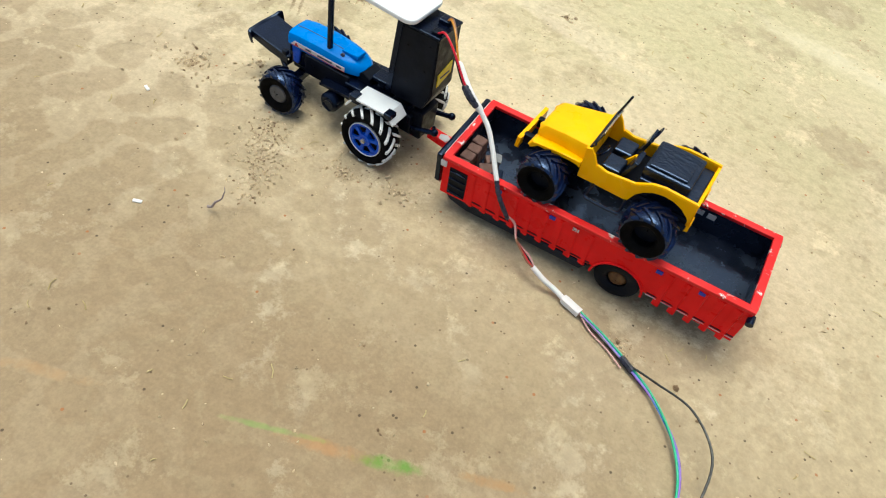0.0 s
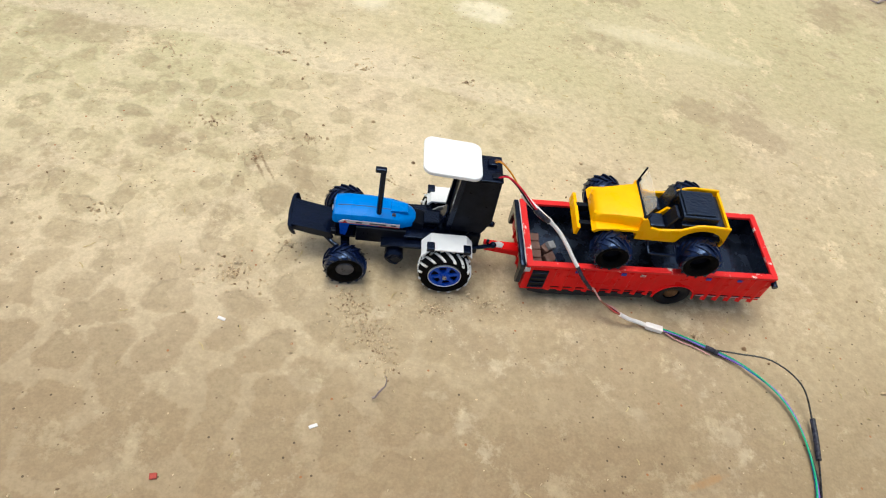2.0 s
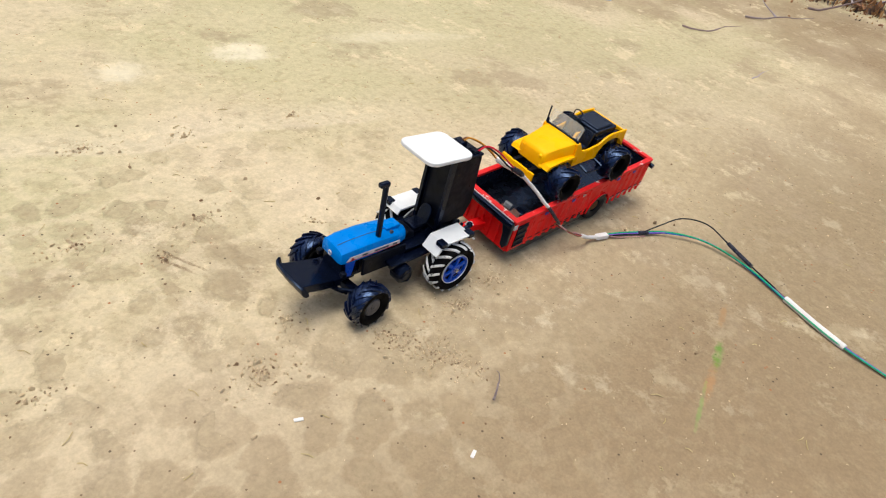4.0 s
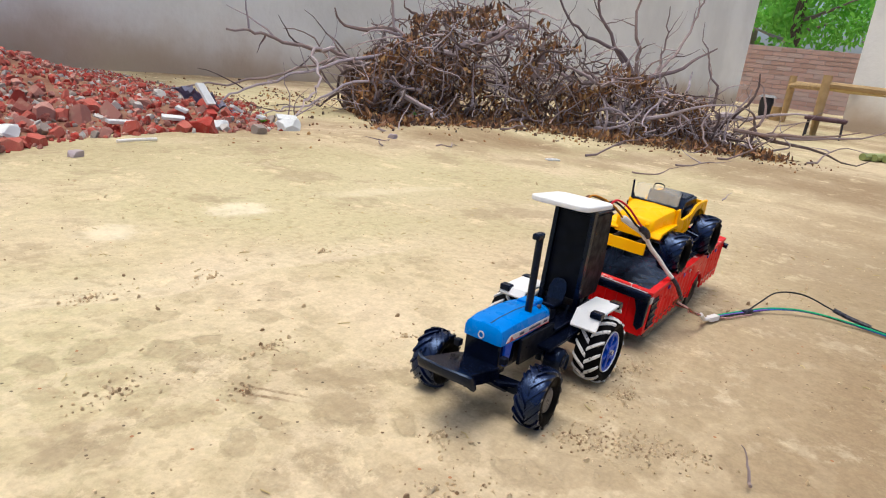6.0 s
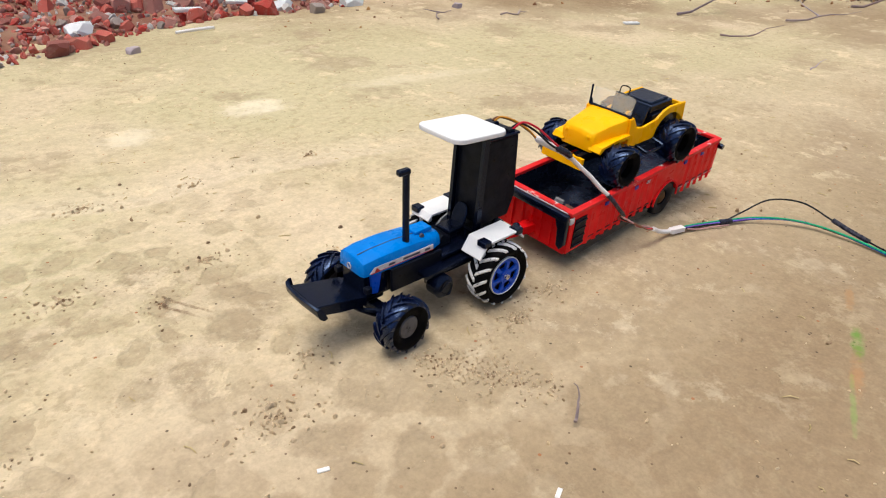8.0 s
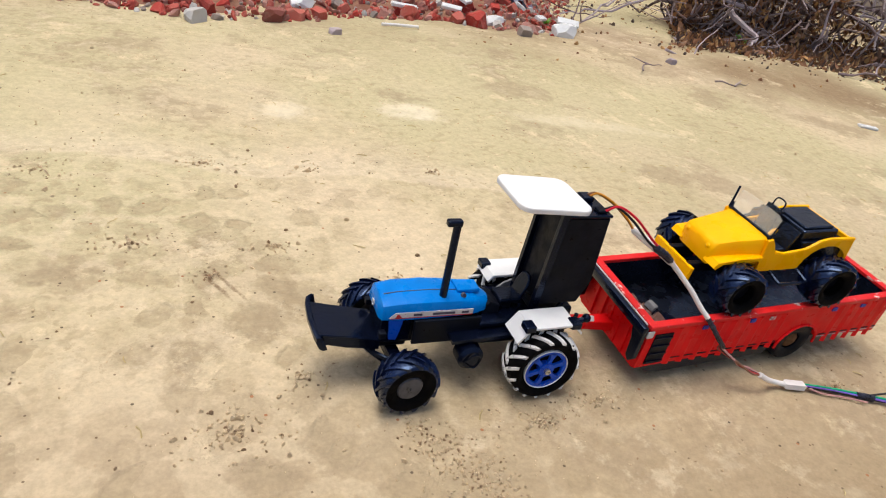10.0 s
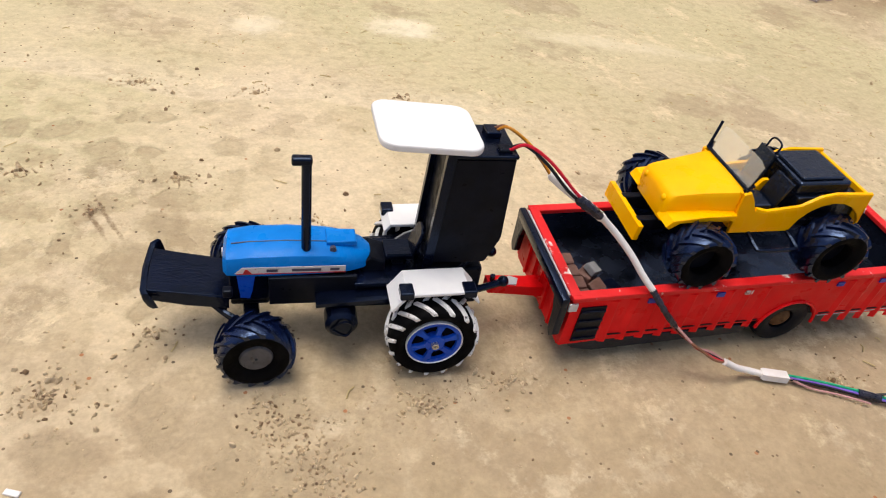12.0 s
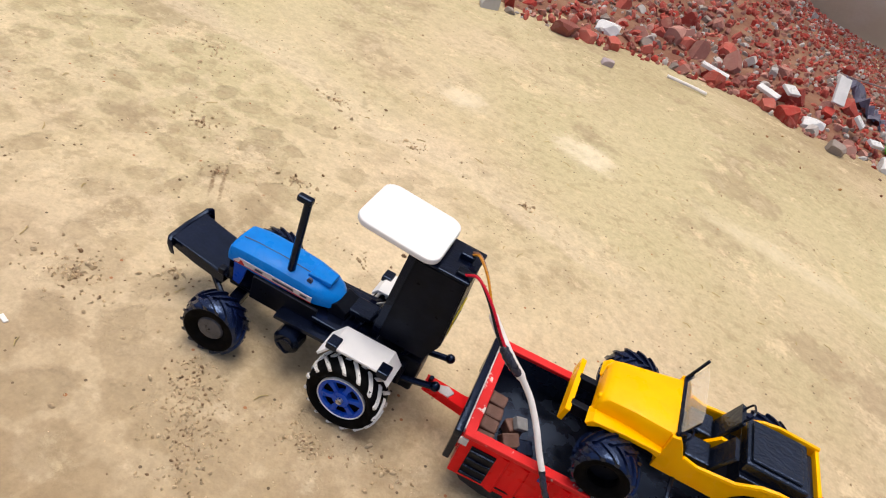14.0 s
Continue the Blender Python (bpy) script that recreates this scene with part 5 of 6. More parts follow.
def lone_things():
    """Single chunks, tiles and sticks on the ground in front of the heap."""
    rnd = random.Random(3)
    red = [rock_mesh("lone_brick", 70 + i, 0.05, 0.036, 0.03, RUBBLE) for i in range(3)]
    for i, (x, y, s) in enumerate(((0.56, 1.165, 0.8), (-0.08, 1.140, 1.1), (-0.03, 1.170, 0.9), (-0.25, 1.070, 0.9), (0.03, 1.200, 0.8))):
        ob = new("brick_chunk", red[i % 3])
        ob.matrix_basis = Matrix.Translation((x, y, ground_height(x, y) + 0.010 * s)) @ Euler((0.2, 0.1, i * 1.3)).to_matrix().to_4x4() @ Matrix.Diagonal((s, s, s, 1))
        tagged(ob, "broken red brick lying alone on the clay", "brick", "loose bricks")
    for x, y, z, lx, ly, a, tilt in ((0.56, 1.410, 0.055, 0.032, 0.07, 15, 48), (0.74, 1.275, 0.022, 0.062, 0.026, -20, 24), (-0.36, 1.210, 0.012, 0.06, 0.03, 10, 4), (0.66, 1.290, 0.02, 0.04, 0.02, 35, 15), (0.27, 1.315, 0.010, 0.07, 0.024, -6, 3), (0.45, 1.350, 0.03, 0.05, 0.03, 50, 20), (0.40, 1.310, 0.02, 0.055, 0.022, -25, 14), (0.62, 1.350, 0.03, 0.04, 0.03, 70, 30)):
        ob = part("tile_piece", boxm(-lx / 2, lx / 2, -ly / 2, ly / 2, -0.004, 0.004, 0.001), TILE)
        ob.matrix_basis = Matrix.Translation((x, y, z + 0.016 + mound(x, y) * 0.6)) @ Euler((radians(tilt), 0.05, radians(a))).to_matrix().to_4x4()
        tagged(ob, "broken white tile on the rubble", "tile", "broken tiles")
    st = rock_mesh("pale_stone", 91, 0.070, 0.055, 0.045, TILE, 26)
    for x, y, s in ((0.70, 1.220, 0.9), (0.0, 1.280, 0.8), (0.52, 1.290, 0.7)):
        ob = new("pale_stone", st)
        ob.matrix_basis = Matrix.Translation((x, y, ground_height(x, y) + 0.018 * s)) @ Matrix.Diagonal((s, s, s * 0.8, 1))
        tagged(ob, "pale stone at the foot of the rubble", "stone")
    ob = part("white_stick", tubem([(-0.047, 0, 0.004), (0.0, 0.001, 0.0045), (0.047, -0.001, 0.004)], 0.0036, 8), SLEEVE)
    ob.matrix_basis = pose(0.215, 1.150, ground_height(0.215, 1.1), 0, 0, 4)
    tagged(ob, "straight white stick on the clay", "stick")
    bm = bmesh.new()
    n = 14
    rows = [[bm.verts.new((0.62 + 0.18 * i / n, 1.52 + 0.16 * k / n, 0.075 + 0.03 * noise.noise(Vector((i * 0.5, k * 0.5, 9))) - 0.006 * i)) for i in range(n + 1)] for k in range(n + 1)]
    for k in range(n):
        for i in range(n):
            bm.faces.new((rows[k][i], rows[k][i + 1], rows[k + 1][i + 1], rows[k + 1][i]))
    bmesh.ops.solidify(bm, geom=bm.faces[:], thickness=0.004)
    ob = part("cloth_rag", bm, CLOTH, None, "", True)
    tagged(ob, "crumpled grey cloth on the rubble", "cloth")
    dk = rock_mesh("dark_stone", 12, 0.026, 0.02, 0.014, BARK)
    for x, y in ((0.04, 1.06), (0.92, 1.02)):
        ob = new("dark_stone", dk)
        ob.matrix_basis = pose(x, y, ground_height(x, y) + 0.005, 0, 0, x * 300)
        tagged(ob, "small dark stone on the clay", "stone", "dark stones")


lone_things()


# ---- brush heap ----
def branch(bm, rnd, start, d, length, rad, seg=5, bend=0.35, n=6):
    p, d = Vector(start), Vector(d).normalized()
    pts, rs = [p.copy()], [rad]
    for k in range(n):
        d = (d + Vector((rnd.gauss(0, bend), rnd.gauss(0, bend), rnd.gauss(0, bend * 0.8))) * 0.5).normalized()
        p = p + d * length / n
        if p.z < 0.004:
            p.z = 0.004 + rnd.random() * 0.01
            d.z = abs(d.z)
        pts.append(p.copy())
        rs.append(rad * (1 - 0.8 * (k + 1) / n))
    tube(bm, pts, rs, seg)
    return pts


BRUSH_LINE = [(1.22, 1.42), (1.55, 1.34), (1.88, 1.20), (2.15, 0.92), (2.38, 0.62), (2.58, 0.34)]


def along(line, u):
    u = u * (len(line) - 1)
    i = min(int(u), len(line) - 2)
    f = u - i
    return Vector((line[i][0] + (line[i + 1][0] - line[i][0]) * f, line[i][1] + (line[i + 1][1] - line[i][1]) * f, 0))


def brush_top(u):
    rise = [(0.0, 0.16), (0.18, 0.40), (0.38, 0.50), (0.55, 0.36), (0.75, 0.25), (0.9, 0.16), (1.0, 0.07)]
    for (a, ha), (b, hb) in zip(rise, rise[1:]):
        if a <= u <= b:
            return ha + (hb - ha) * (u - a) / (b - a)
    return 0.07


def build_brush():
    h = thing("brush_heap", "tangled heap of dry grey-brown branches and dead leaves", "brush heap")
    rnd = random.Random(21)
    back = Vector((0.55, 0.83, 0))
    side = Vector((0.83, -0.55, 0))
    for i in range(200):
        u = rnd.random()
        c = along(BRUSH_LINE, u)
        top = brush_top(u)
        s = c + back * rnd.uniform(0.0, 0.5) + Vector((0, 0, rnd.random() ** 1.4 * top))
        d = side * rnd.uniform(-1, 0.8) + back * rnd.uniform(-0.7, 0.5) + Vector((0, 0, rnd.uniform(-0.45, 0.55 - 0.8 * s.z)))
        bm = bmesh.new()
        branch(bm, rnd, s, d, rnd.uniform(0.22, 0.52), rnd.choice((0.005, 0.006, 0.008, 0.010, 0.014)) * rnd.uniform(0.8, 1.1), 6, 0.75, 10)
        part("branch", bm, BARK, h)
    # bare forked limb standing out of the low end, and long branches reaching to the rubble
    limbs = (([(2.75, 1.00, 0.05), (2.75, 1.00, 0.22), (3.00, 1.00, 0.32), (3.25, 1.00, 0.45), (3.42, 1.00, 0.67), (3.45, 1.00, 0.85)], 0.013),
             ([(2.75, 1.00, 0.16), (2.60, 1.05, 0.34), (2.42, 1.12, 0.40), (2.20, 1.15, 0.45), (2.05, 1.20, 0.62)], 0.012),
             ([(2.60, 1.05, 0.32), (2.48, 1.15, 0.52), (2.40, 1.20, 0.80)], 0.010),
             ([(2.70, 1.00, 0.24), (2.68, 1.05, 0.50), (2.80, 1.10, 0.82)], 0.011),
             ([(2.92, 1.00, 0.29), (2.98, 1.00, 0.42), (2.94, 1.00, 0.62)], 0.008),
             ([(1.95, 1.50, 0.20), (1.45, 1.60, 0.17), (1.30, 1.65, 0.215), (1.12, 1.70, 0.235), (0.98, 1.70, 0.262), (0.83, 1.70, 0.263)], 0.012),
             ([(1.70, 1.50, 0.27), (1.50, 1.55, 0.25), (1.20, 1.62, 0.17), (0.92, 1.70, 0.07), (0.80, 1.72, 0.02)], 0.009),
             ([(1.60, 1.60, 0.20), (1.30, 1.70, 0.18), (1.00, 1.80, 0.09), (0.62, 1.90, 0.03)], 0.008),
             ([(1.28, 1.66, 0.24), (1.16, 1.65, 0.22), (1.12, 1.55, 0.13), (0.95, 1.42, 0.08), (0.72, 1.26, 0.008)], 0.007),
             ([(1.50, 1.40, 0.12), (1.25, 1.46, 0.14), (1.02, 1.50, 0.05), (0.85, 1.52, 0.012)], 0.007))
    for pts, rad in limbs:
        line = glide(pts, 5)
        n = len(line)
        line = [Vector(q) + Vector((rnd.gauss(0, 0.006), rnd.gauss(0, 0.006), rnd.gauss(0, 0.005))) * min(1, k, n - 1 - k) for k, q in enumerate(line)]
        bm = bmesh.new()
        tube(bm, line, [rad * (1 - 0.72 * k / (n - 1)) for k in range(n)], 7)
        for k in range(5):
            q = line[rnd.randrange(n // 3, n - 1)]
            branch(bm, rnd, q, (rnd.uniform(-1, 1), rnd.uniform(-0.6, 0.6), rnd.uniform(-0.2, 0.9)), rnd.uniform(0.08, 0.22), rad * 0.35, 5, 0.4, 5)
        part("branch", bm, BARK, h, "long bare grey branch")
    for x, y, dx, dy, l in ((2.50, 0.38, 0.6, -0.75, 0.6), (2.55, 0.32, 0.8, -0.5, 0.75), (2.45, 0.45, 0.3, -0.9, 0.5), (2.2, 0.75, -0.3, -0.9, 0.4)):
        bm = bmesh.new()
        branch(bm, rnd, (x, y, 0.10), (dx, dy, 0.0), l, 0.009, 6, 0.3, 7)
        part("branch", bm, BARK, h)
    bm = bmesh.new()
    for i in range(1050):
        u = rnd.random()
        c = along(BRUSH_LINE, u)
        top = brush_top(u)
        s = c + back * rnd.uniform(-0.08, 0.5) + Vector((0, 0, rnd.random() ** 1.3 * top + 0.01))
        d = Vector((rnd.uniform(-1, 1), rnd.uniform(-1, 1), rnd.uniform(-0.6, 0.8)))
        branch(bm, rnd, s, d, rnd.uniform(0.08, 0.24), rnd.uniform(0.0018, 0.0050), 4, 0.7, 5)
    tw = part("twig_tangle", bm, BARK, h, "fine dry twigs")
    tagged(tw, kind="stuff")
    verts, faces = [], []
    for i in range(26000):
        u = rnd.random()
        c = along(BRUSH_LINE, u)
        low = rnd.random() < 0.24
        top = brush_top(u)
        s = c + back * (rnd.uniform(-0.22, 0.4) if low else rnd.uniform(0.03, 0.45)) + Vector((0, 0, rnd.random() * (0.03 if low else top)))
        if not low and noise.noise(s * 5.5) < 0.0:
            continue
        n = len(verts)
        q = Euler([rnd.uniform(0, 6.3) for _ in range(3)]).to_matrix()
        l, w = rnd.uniform(0.008, 0.026), rnd.uniform(0.003, 0.009)
        for p in ((-l, 0, 0), (0, w, 0.001), (l, 0, 0), (0, -w, 0.001)):
            verts.append(tuple(s + q @ Vector(p)))
        faces.append((n, n + 1, n + 2, n + 3))
    me = bpy.data.meshes.new("dead_leaves")
    me.from_pydata(verts, [], faces)
    me.materials.append(DRYLEAF)
    ob = new("dead_leaves", me)
    ob.parent = h
    tagged(ob, "rust-brown dead leaves", kind="stuff")


build_brush()


def fallen_twigs():
    rnd = random.Random(8)
    spots = [(0.38, 1.46, 0.12, 25), (0.80, 0.97, 0.13, 55), (1.12, 1.10, 0.28, -15), (1.02, 0.86, 0.13, -25), (1.62, 0.58, 0.32, -30), (1.80, 0.40, 0.25, -10), (1.36, 0.36, 0.17, -60), (1.20, 0.12, 0.07, -30), (1.72, 1.02, 0.3, -15), (1.42, 1.20, 0.25, 0), (2.25, 0.30, 0.35, -35), (2.75, 0.06, 0.4, -30), (-0.06, -0.20, 0.03, 30)]
    for x, y, l, a in spots:
        bm = bmesh.new()
        ax, ay = math.cos(radians(a)), math.sin(radians(a))
        pts = branch(bm, rnd, (x - ax * l / 2, y - ay * l / 2, ground_height(x, y) + 0.006), (ax, ay, 0.02), l, 0.0012 + l * 0.009, 6, 0.5, 7)
        if l > 0.1:
            branch(bm, rnd, pts[3], (ax * 0.6 - ay, ay * 0.6 + ax, 0.15), l * 0.4, 0.0015 + l * 0.006, 5, 0.3, 4)
        ob = part("fallen_twig", bm, BARK)
        tagged(ob, "dry dark twig lying on the clay", "twig", "fallen twigs")
    ob = part("foil_scrap", boxm(-0.022, 0.022, -0.009, 0.009, 0, 0.006, 0.002), TILE)
    ob.matrix_basis = pose(1.240, 0.655, ground_height(1.240, 0.655), 0, 0, -30)
    tagged(ob, "small crumpled silver wrapper on the clay", "litter")


fallen_twigs()


def weed(x, y, size, seed):
    rnd = random.Random(seed)
    w = thing("weed", "small green weed growing at the foot of the heap", "weed", Matrix.Translation((x, y, ground_height(x, y))), "weeds")
    for k in range(14):
        a, l, up = rnd.uniform(0, 6.28), size * rnd.uniform(0.5, 1.0), rnd.uniform(0.5, 1.3)
        bm = bmesh.new()
        ux, uy = math.cos(a), math.sin(a)
        secs = []
        for u, wd in ((0.0, 0.04), (0.4, 0.16), (0.75, 0.13), (1.0, 0.01)):
            c = Vector((ux * l * u * 0.7, uy * l * u * 0.7, l * up * (u - 0.35 * u * u)))
            o = Vector((-uy, ux, 0)) * wd * l
            secs.append([c - o, c + Vector((0, 0, -0.03 * l)), c + o, c + Vector((0, 0, 0.02 * l))])
        loft(bm, secs)
        part("leaf", bm, LEAF, w)


def litter():
    """Leaf bits, twig ends and brick crumbs strewn between the rubble and the brush."""
    rnd = random.Random(29)
    verts, faces = [], []
    for _ in range(1700):
        if rnd.random() < 0.55:
            x, y = rnd.uniform(0.35, 1.7), rnd.gauss(1.95, 0.38)
        else:
            c = along(BRUSH_LINE, rnd.random())
            x, y = c.x + rnd.gauss(-0.10, 0.14), c.y + rnd.gauss(-0.14, 0.12)
        if y > wall_line(x) - 0.03 or noise.noise(Vector((x * 6, y * 6, 4))) < -0.12:
            continue
        add_bit(verts, faces, rnd, x, y, ground_height(x, y), rnd.choice((0.003, 0.004, 0.005, 0.007)) * rnd.uniform(0.7, 1.3))
    me = bpy.data.meshes.new("leaf_litter")
    me.from_pydata(verts, [], faces)
    me.materials.append(DRYLEAF)
    tagged(new("leaf_litter", me), "dead leaves and twig ends strewn on the soil", "leaf litter", kind="stuff")


litter()
weed(0.34, 1.72, 0.05, 4)
weed(1.46, 1.36, 0.05, 5)
weed(0.72, 1.36, 0.03, 6)


# ---- crumbs, grit and straw on the clay ----
def scatter():
    rnd = random.Random(17)
    verts, faces = [], []

    def heap(cx, cy, r, count, lo, hi):
        for _ in range(count):
            a, q = rnd.uniform(0, 6.28), abs(rnd.gauss(0, 0.5)) * r
            x, y = cx + q * math.cos(a) * 1.3, cy + q * math.sin(a) * 0.8
            add_bit(verts, faces, rnd, x, y, ground_height(x, y), rnd.uniform(lo, hi))
    # a spill of fine gravel beside the front wheel
    for k in range(9):
        u = k / 8
        heap(-0.110 + 0.055 * u, -0.075 - 0.095 * u, 0.022 + 0.012 * math.sin(math.pi * u), 52 if k < 6 else 26, 0.0007, 0.0019)
    heap(-0.080, -0.125, 0.085, 70, 0.0005, 0.0012)
    # crumbly soil thrown up round the track
    for cx, cy, r, c in ((-0.245, -0.056, 0.050, 230), (-0.190, -0.006, 0.030, 90), (-0.009, -0.085, 0.035, 170), (0.055, -0.070, 0.035, 110), (-0.189, 0.194, 0.035, 110), (-0.125, 0.380, 0.035, 80),
                         (-0.252, 0.146, 0.030, 90), (-0.328, 0.207, 0.035, 120), (-0.251, 0.401, 0.045, 100), (0.046, 0.373, 0.030, 60), (-0.075, 0.127, 0.030, 40), (0.322, -0.095, 0.035, 90), (-0.430, 0.368, 0.050, 90), (-0.42, 0.02, 0.05, 80)):
        heap(cx, cy, r * 1.3, int(c * 0.6), 0.0005, 0.0015)
        heap(cx, cy, r * 0.8, c // 14, 0.0014, 0.0038)
        heap(cx, cy, r * 0.45, c // 6, 0.0010, 0.0024)
    for _ in range(1700):
        x, y = rnd.uniform(-0.85, 1.3), rnd.uniform(-0.5, 1.2)
        add_bit(verts, faces, rnd, x, y, ground_height(x, y), rnd.choice((0.0008, 0.001, 0.0014, 0.002)) * rnd.uniform(0.7, 1.2))
    for _ in range(45):
        x, y = rnd.uniform(-0.85, 1.3), rnd.uniform(-0.5, 1.2)
        add_bit(verts, faces, rnd, x, y, ground_height(x, y), rnd.uniform(0.002, 0.0042))
    me = bpy.data.meshes.new("soil_crumbs")
    me.from_pydata(verts, [], faces)
    me.materials.append(PEBBLE)
    tagged(new("soil_crumbs", me), "brown soil crumbs and grit strewn on the clay", "crumbs", kind="stuff")
    bm = bmesh.new()
    for _ in range(170):
        x, y = rnd.uniform(-0.7, 0.9), rnd.uniform(-0.5, 0.7)
        a, l = rnd.uniform(0, 6.28), rnd.uniform(0.004, 0.014)
        z = ground_height(x, y) + 0.001
        tube(bm, [(x, y, z), (x + l * math.cos(a) * 0.5, y + l * math.sin(a) * 0.5, z + 0.0008), (x + l * math.cos(a + 0.2), y + l * math.sin(a + 0.2), z)], 0.0005, 4)
    tagged(part("straw_bits", bm, STRAW), "short bits of straw on the clay", "straw", kind="stuff")
    chip = part("white_chip", boxm(-0.0045, 0.0045, -0.0018, 0.0018, 0, 0.0015, 0.0005), SLEEVE)
    tagged(chip, "small white chip on the clay", "chip", "white chips")
    chip.matrix_basis = pose(-0.245, -0.122, ground_height(-0.245, -0.122), 0, 0, -20)
    copy_thing(chip, pose(-0.13, -0.24, ground_height(-0.13, -0.24), 0, 0, 25))
    rc = part("red_chip", boxm(-0.0035, 0.0035, -0.003, 0.003, 0, 0.003, 0.001), RUBBLE)
    rc.matrix_basis = pose(-0.27, -0.30, ground_height(-0.27, -0.30), 0, 0, 10)
    tagged(rc, "small red brick chip on the clay", "chip")


scatter()


# ---- yard walls and what stands by them ----
def build_yard():
    a, b = Vector((-7.0, 3.72, 0)), Vector((9.6, 2.17, 0))
    d = (b - a).normalized()
    w = part("wall_north", boxm(0, (b - a).length, 0, 0.25, -0.05, 3.0), PLASTER)
    w.matrix_basis = pose(a.x, a.y, 0, 0, 0, math.degrees(math.atan2(d.y, d.x)))
    tagged(w, "plain grey cement-plastered yard wall with a damp brown foot", "wall", kind="structure")
    p = part("gate_pillar", boxm(6.5, 6.95, -0.04, 0.49, -0.05, 3.0, 0.01), PLASTER)
    tagged(p, "grey plastered pillar beside the yard opening", "pillar", kind="structure")
    far = thing("boundary_wall", "low brick boundary wall beyond the opening", "wall", kind="structure")
    part("core", boxm(12.004, 12.2, -4, 6, -0.05, 0.97), MORTAR, far, "pale mortar core")
    me = boxm(0, 0.03, 0, 0.22, 0, 0.065)
    base = part("brick", me, BRICKWALL, far)
    base.matrix_basis = pose(11.995, 0.6, 0.0)
    for r in range(13):
        for k in range(13):
            if r == 0 and k == 0:
                continue
            ob = new("brick", base.data)
            ob.parent = far
            ob.matrix_basis = pose(11.995, 0.6 + k * 0.232 + (0.116 if r % 2 else 0), r * 0.0745)


build_yard()


def build_tree(x, y, h, r, seed):
    rnd = random.Random(seed)
    t = thing("tree", "leafy green tree behind the boundary wall", "tree", Matrix.Translation((x, y, 0)), "trees beyond the wall")
    bm = bmesh.new()
    tube(bm, [(0, 0, 0), (0.05, 0.02, h * 0.3), (0.0, 0.05, h * 0.6), (0.05, 0, h * 0.95)], [0.16, 0.13, 0.09, 0.03], 8)
    for k in range(7):
        branch(bm, rnd, (0.02, 0.02, h * (0.35 + 0.07 * k)), (rnd.uniform(-1, 1), rnd.uniform(-1, 1), 0.4), r * 0.9, 0.05, 5, 0.3, 5)
    part("trunk", bm, BARK, t)
    verts, faces = [], []
    clumps = [Vector((rnd.gauss(0, r * 0.5), rnd.gauss(0, r * 0.5), h * 0.62 + rnd.gauss(0, h * 0.22))) for _ in range(30)]
    for c in clumps:
        for _ in range(95):
            s = c + Vector((rnd.gauss(0, 0.20), rnd.gauss(0, 0.20), rnd.gauss(0, 0.16)))
            q = Euler([rnd.uniform(0, 6.3) for _ in range(3)]).to_matrix()
            n = len(verts)
            for p in ((-0.09, 0, 0), (0, 0.04, 0.01), (0.09, 0, 0), (0, -0.04, 0.01)):
                verts.append(tuple(s + q @ Vector(p)))
            faces.append((n, n + 1, n + 2, n + 3))
    me = bpy.data.meshes.new("crown")
    me.from_pydata(verts, [], faces)
    me.materials.append(LEAF)
    ob = new("crown", me)
    ob.parent = t


build_tree(15.0, 2.6, 3.4, 1.5, 1)
build_tree(15.5, 0.8, 3.0, 1.4, 2)
build_tree(17.0, 3.9, 3.6, 1.6, 3)


def build_cot():
    c = thing("wooden_cot", "pale wooden string cot standing in the yard", "cot", pose(4.90, 0.48, 0, 0, 0, -72))
    for x in (0, 0.9):
        for y in (0, 1.5):
            part("leg", tubem([(x, y, 0), (x, y, 0.12), (x, y, 0.30), (x, y, 0.42)], [0.020, 0.028, 0.032, 0.030], 10), WOOD, c, "", True)
    for x in (0, 0.9):
        part("rail", tubem([(x, 0, 0.335), (x, 1.5, 0.335)], 0.024, 8), WOOD, c)
    for y in (0, 1.5):
        part("rail", tubem([(0, y, 0.355), (0.9, y, 0.355)], 0.024, 8), WOOD, c)
    for k in range(14):
        part("cord", tubem([(0.02, 0.08 + k * 0.1, 0.345), (0.45, 0.08 + k * 0.1, 0.325), (0.88, 0.08 + k * 0.1, 0.345)], 0.006, 5), STRAW, c)


build_cot()


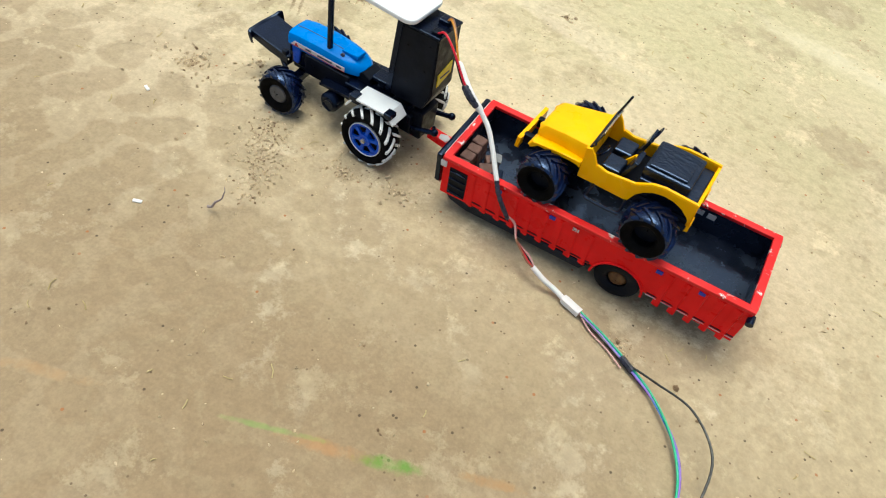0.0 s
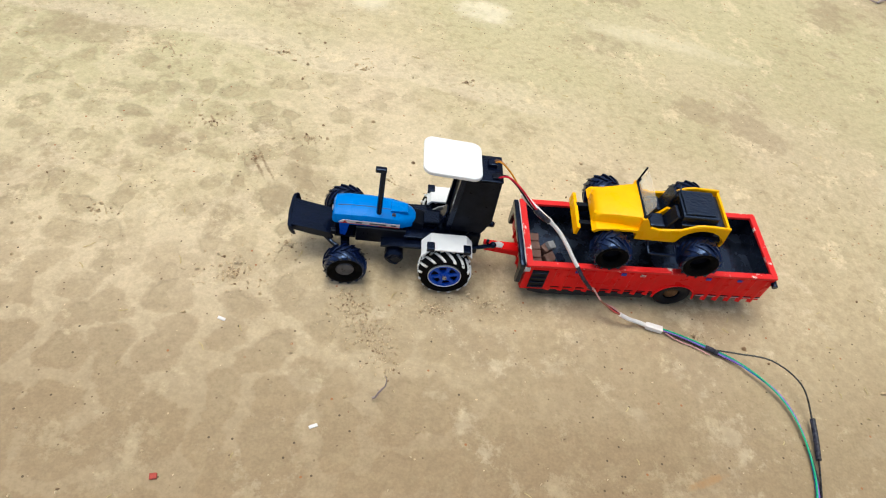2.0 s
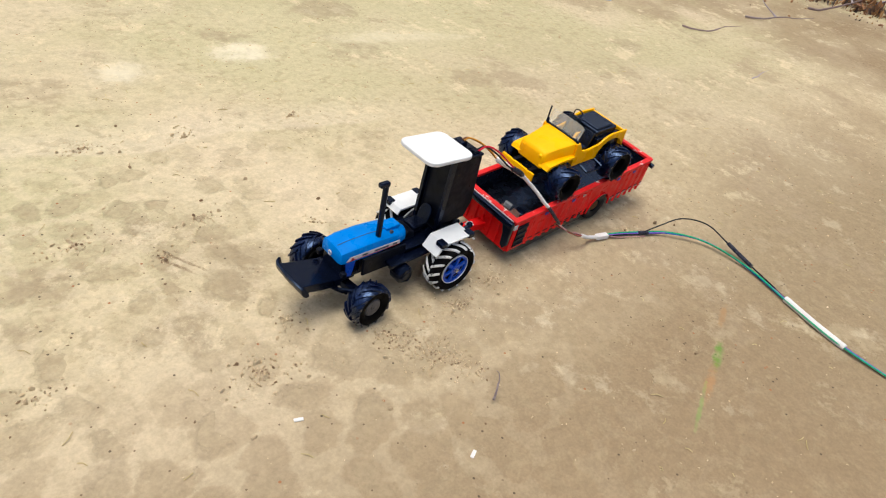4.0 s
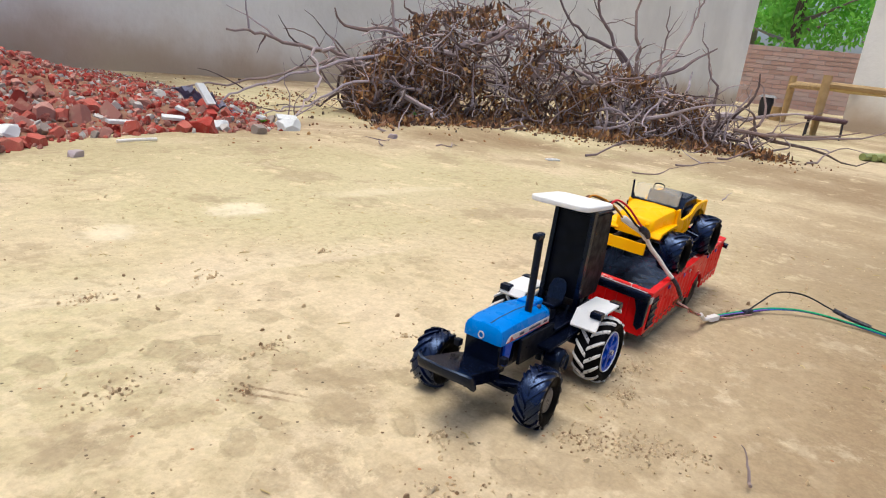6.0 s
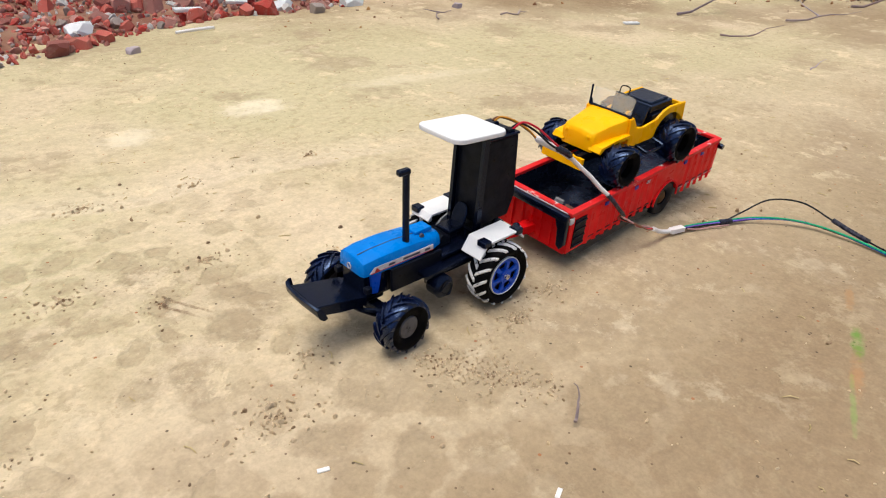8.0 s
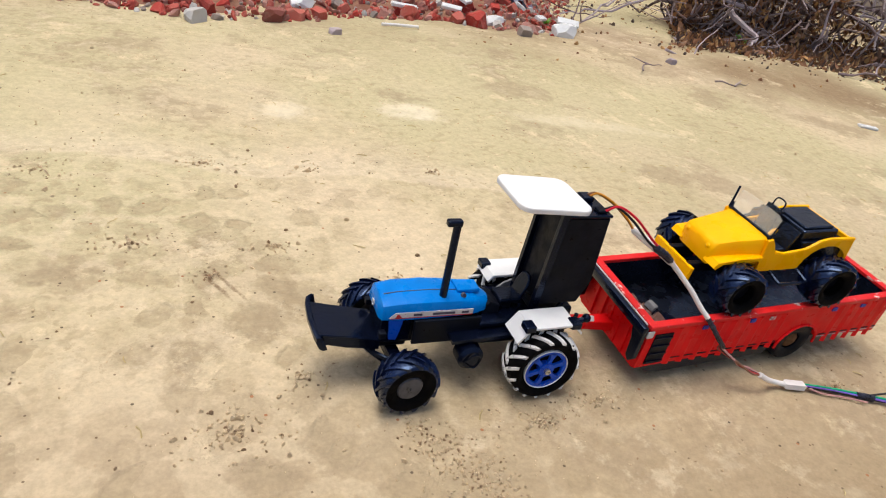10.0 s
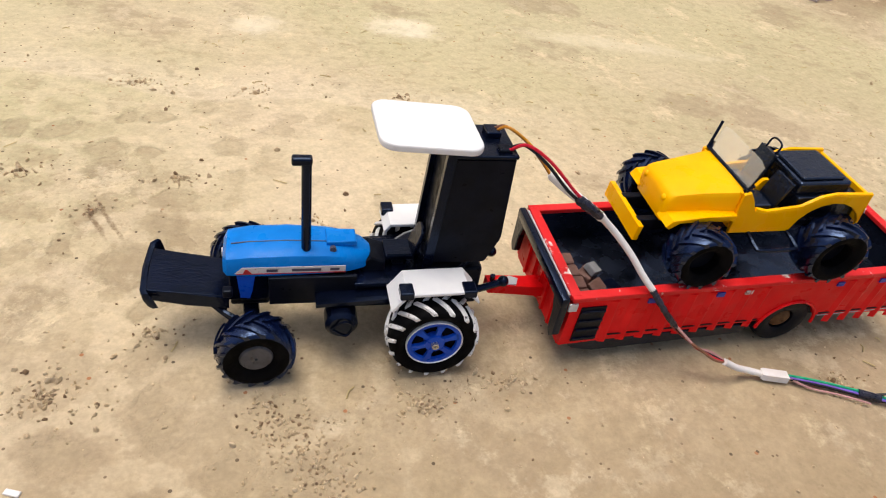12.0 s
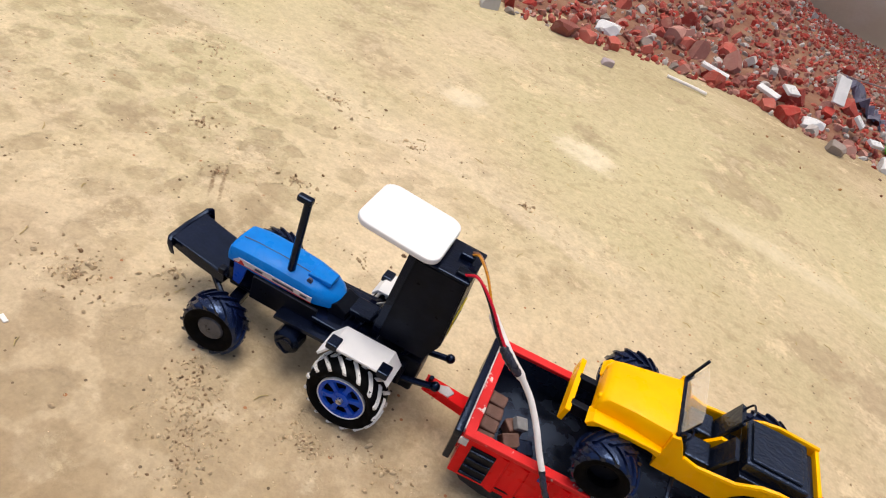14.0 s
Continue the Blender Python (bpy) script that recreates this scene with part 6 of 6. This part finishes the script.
def build_small_things():
    s = thing("low_stool", "low stool with a maroon seat and thin metal legs", "stool", pose(4.75, 0.40, 0, 0, 0, 5))
    part("seat", boxm(-0.12, 0.12, -0.13, 0.13, 0.112, 0.140, 0.010), STOOLTOP, s)
    for x in (-0.10, 0.10):
        for y in (-0.11, 0.11):
            part("leg", tubem([(x, y, 0), (x * 0.95, y * 0.95, 0.118)], 0.006, 6), DARKTRACTOR, s)
    p = thing("black_pot", "black pot with a pale lid on the ground", "pot", pose(6.6, 1.17, 0))
    bm = bmesh.new()
    tube(bm, [(0, 0, 0), (0, 0, 0.06), (0, 0, 0.16), (0, 0, 0.2)], [0.045, 0.058, 0.064, 0.055], 16)
    part("body", bm, DARKTRACTOR, p, "", True)
    part("lid", tubem([(0, 0, 0.2), (0, 0, 0.225)], [0.085, 0.05], 16), PALEGREY, p, "pale metal lid")
    log = part("log", tubem([(0, 0, 0), (0, 0, 0.13)], [0.05, 0.045], 12), WOOD)
    log.matrix_basis = pose(6.4, 1.03, 0)
    tagged(log, "short upright pale log", "log")
    for k in range(4):
        ob = part("bamboo_pole", tubem([(0, 0, 0.02), (1.2, 0.05, 0.025)], 0.018, 8), GREENPIPE)
        ob.matrix_basis = pose(3.25 + k * 0.05, 0.02 - k * 0.045, 0.0, 0, 0, -22 + k * 4)
        tagged(ob, "green bamboo pole lying on the clay", "pole", "bamboo poles")
    t = thing("parked_tractor", "dark full-size tractor parked beyond the pillar", "tractor", pose(9.4, -0.30, 0, 0, 0, 85))
    w = part("wheel", *wheel_tyre(0.42, 0.26, 0.24, TYRE), t, "big black tractor wheel", True)
    w.matrix_basis = pose(0.0, -0.05, 0.42, 0, 0, 180)
    bm = bmesh.new()
    lathe(bm, [(0.245, -0.08), (0.2, -0.05), (0.01, -0.02), (0.01, 0.05), (0.245, 0.05)], 24)
    part("rim", bm, GREY, w, "", True)
    part("body", boxm(-1.6, 0.5, 0.15, 0.6, 0.5, 1.0, 0.04), DARKTRACTOR, t)
    part("bonnet", boxm(-1.6, -0.2, 0.15, 0.6, 1.0, 1.35, 0.06), FARBLUE, t)


build_small_things()
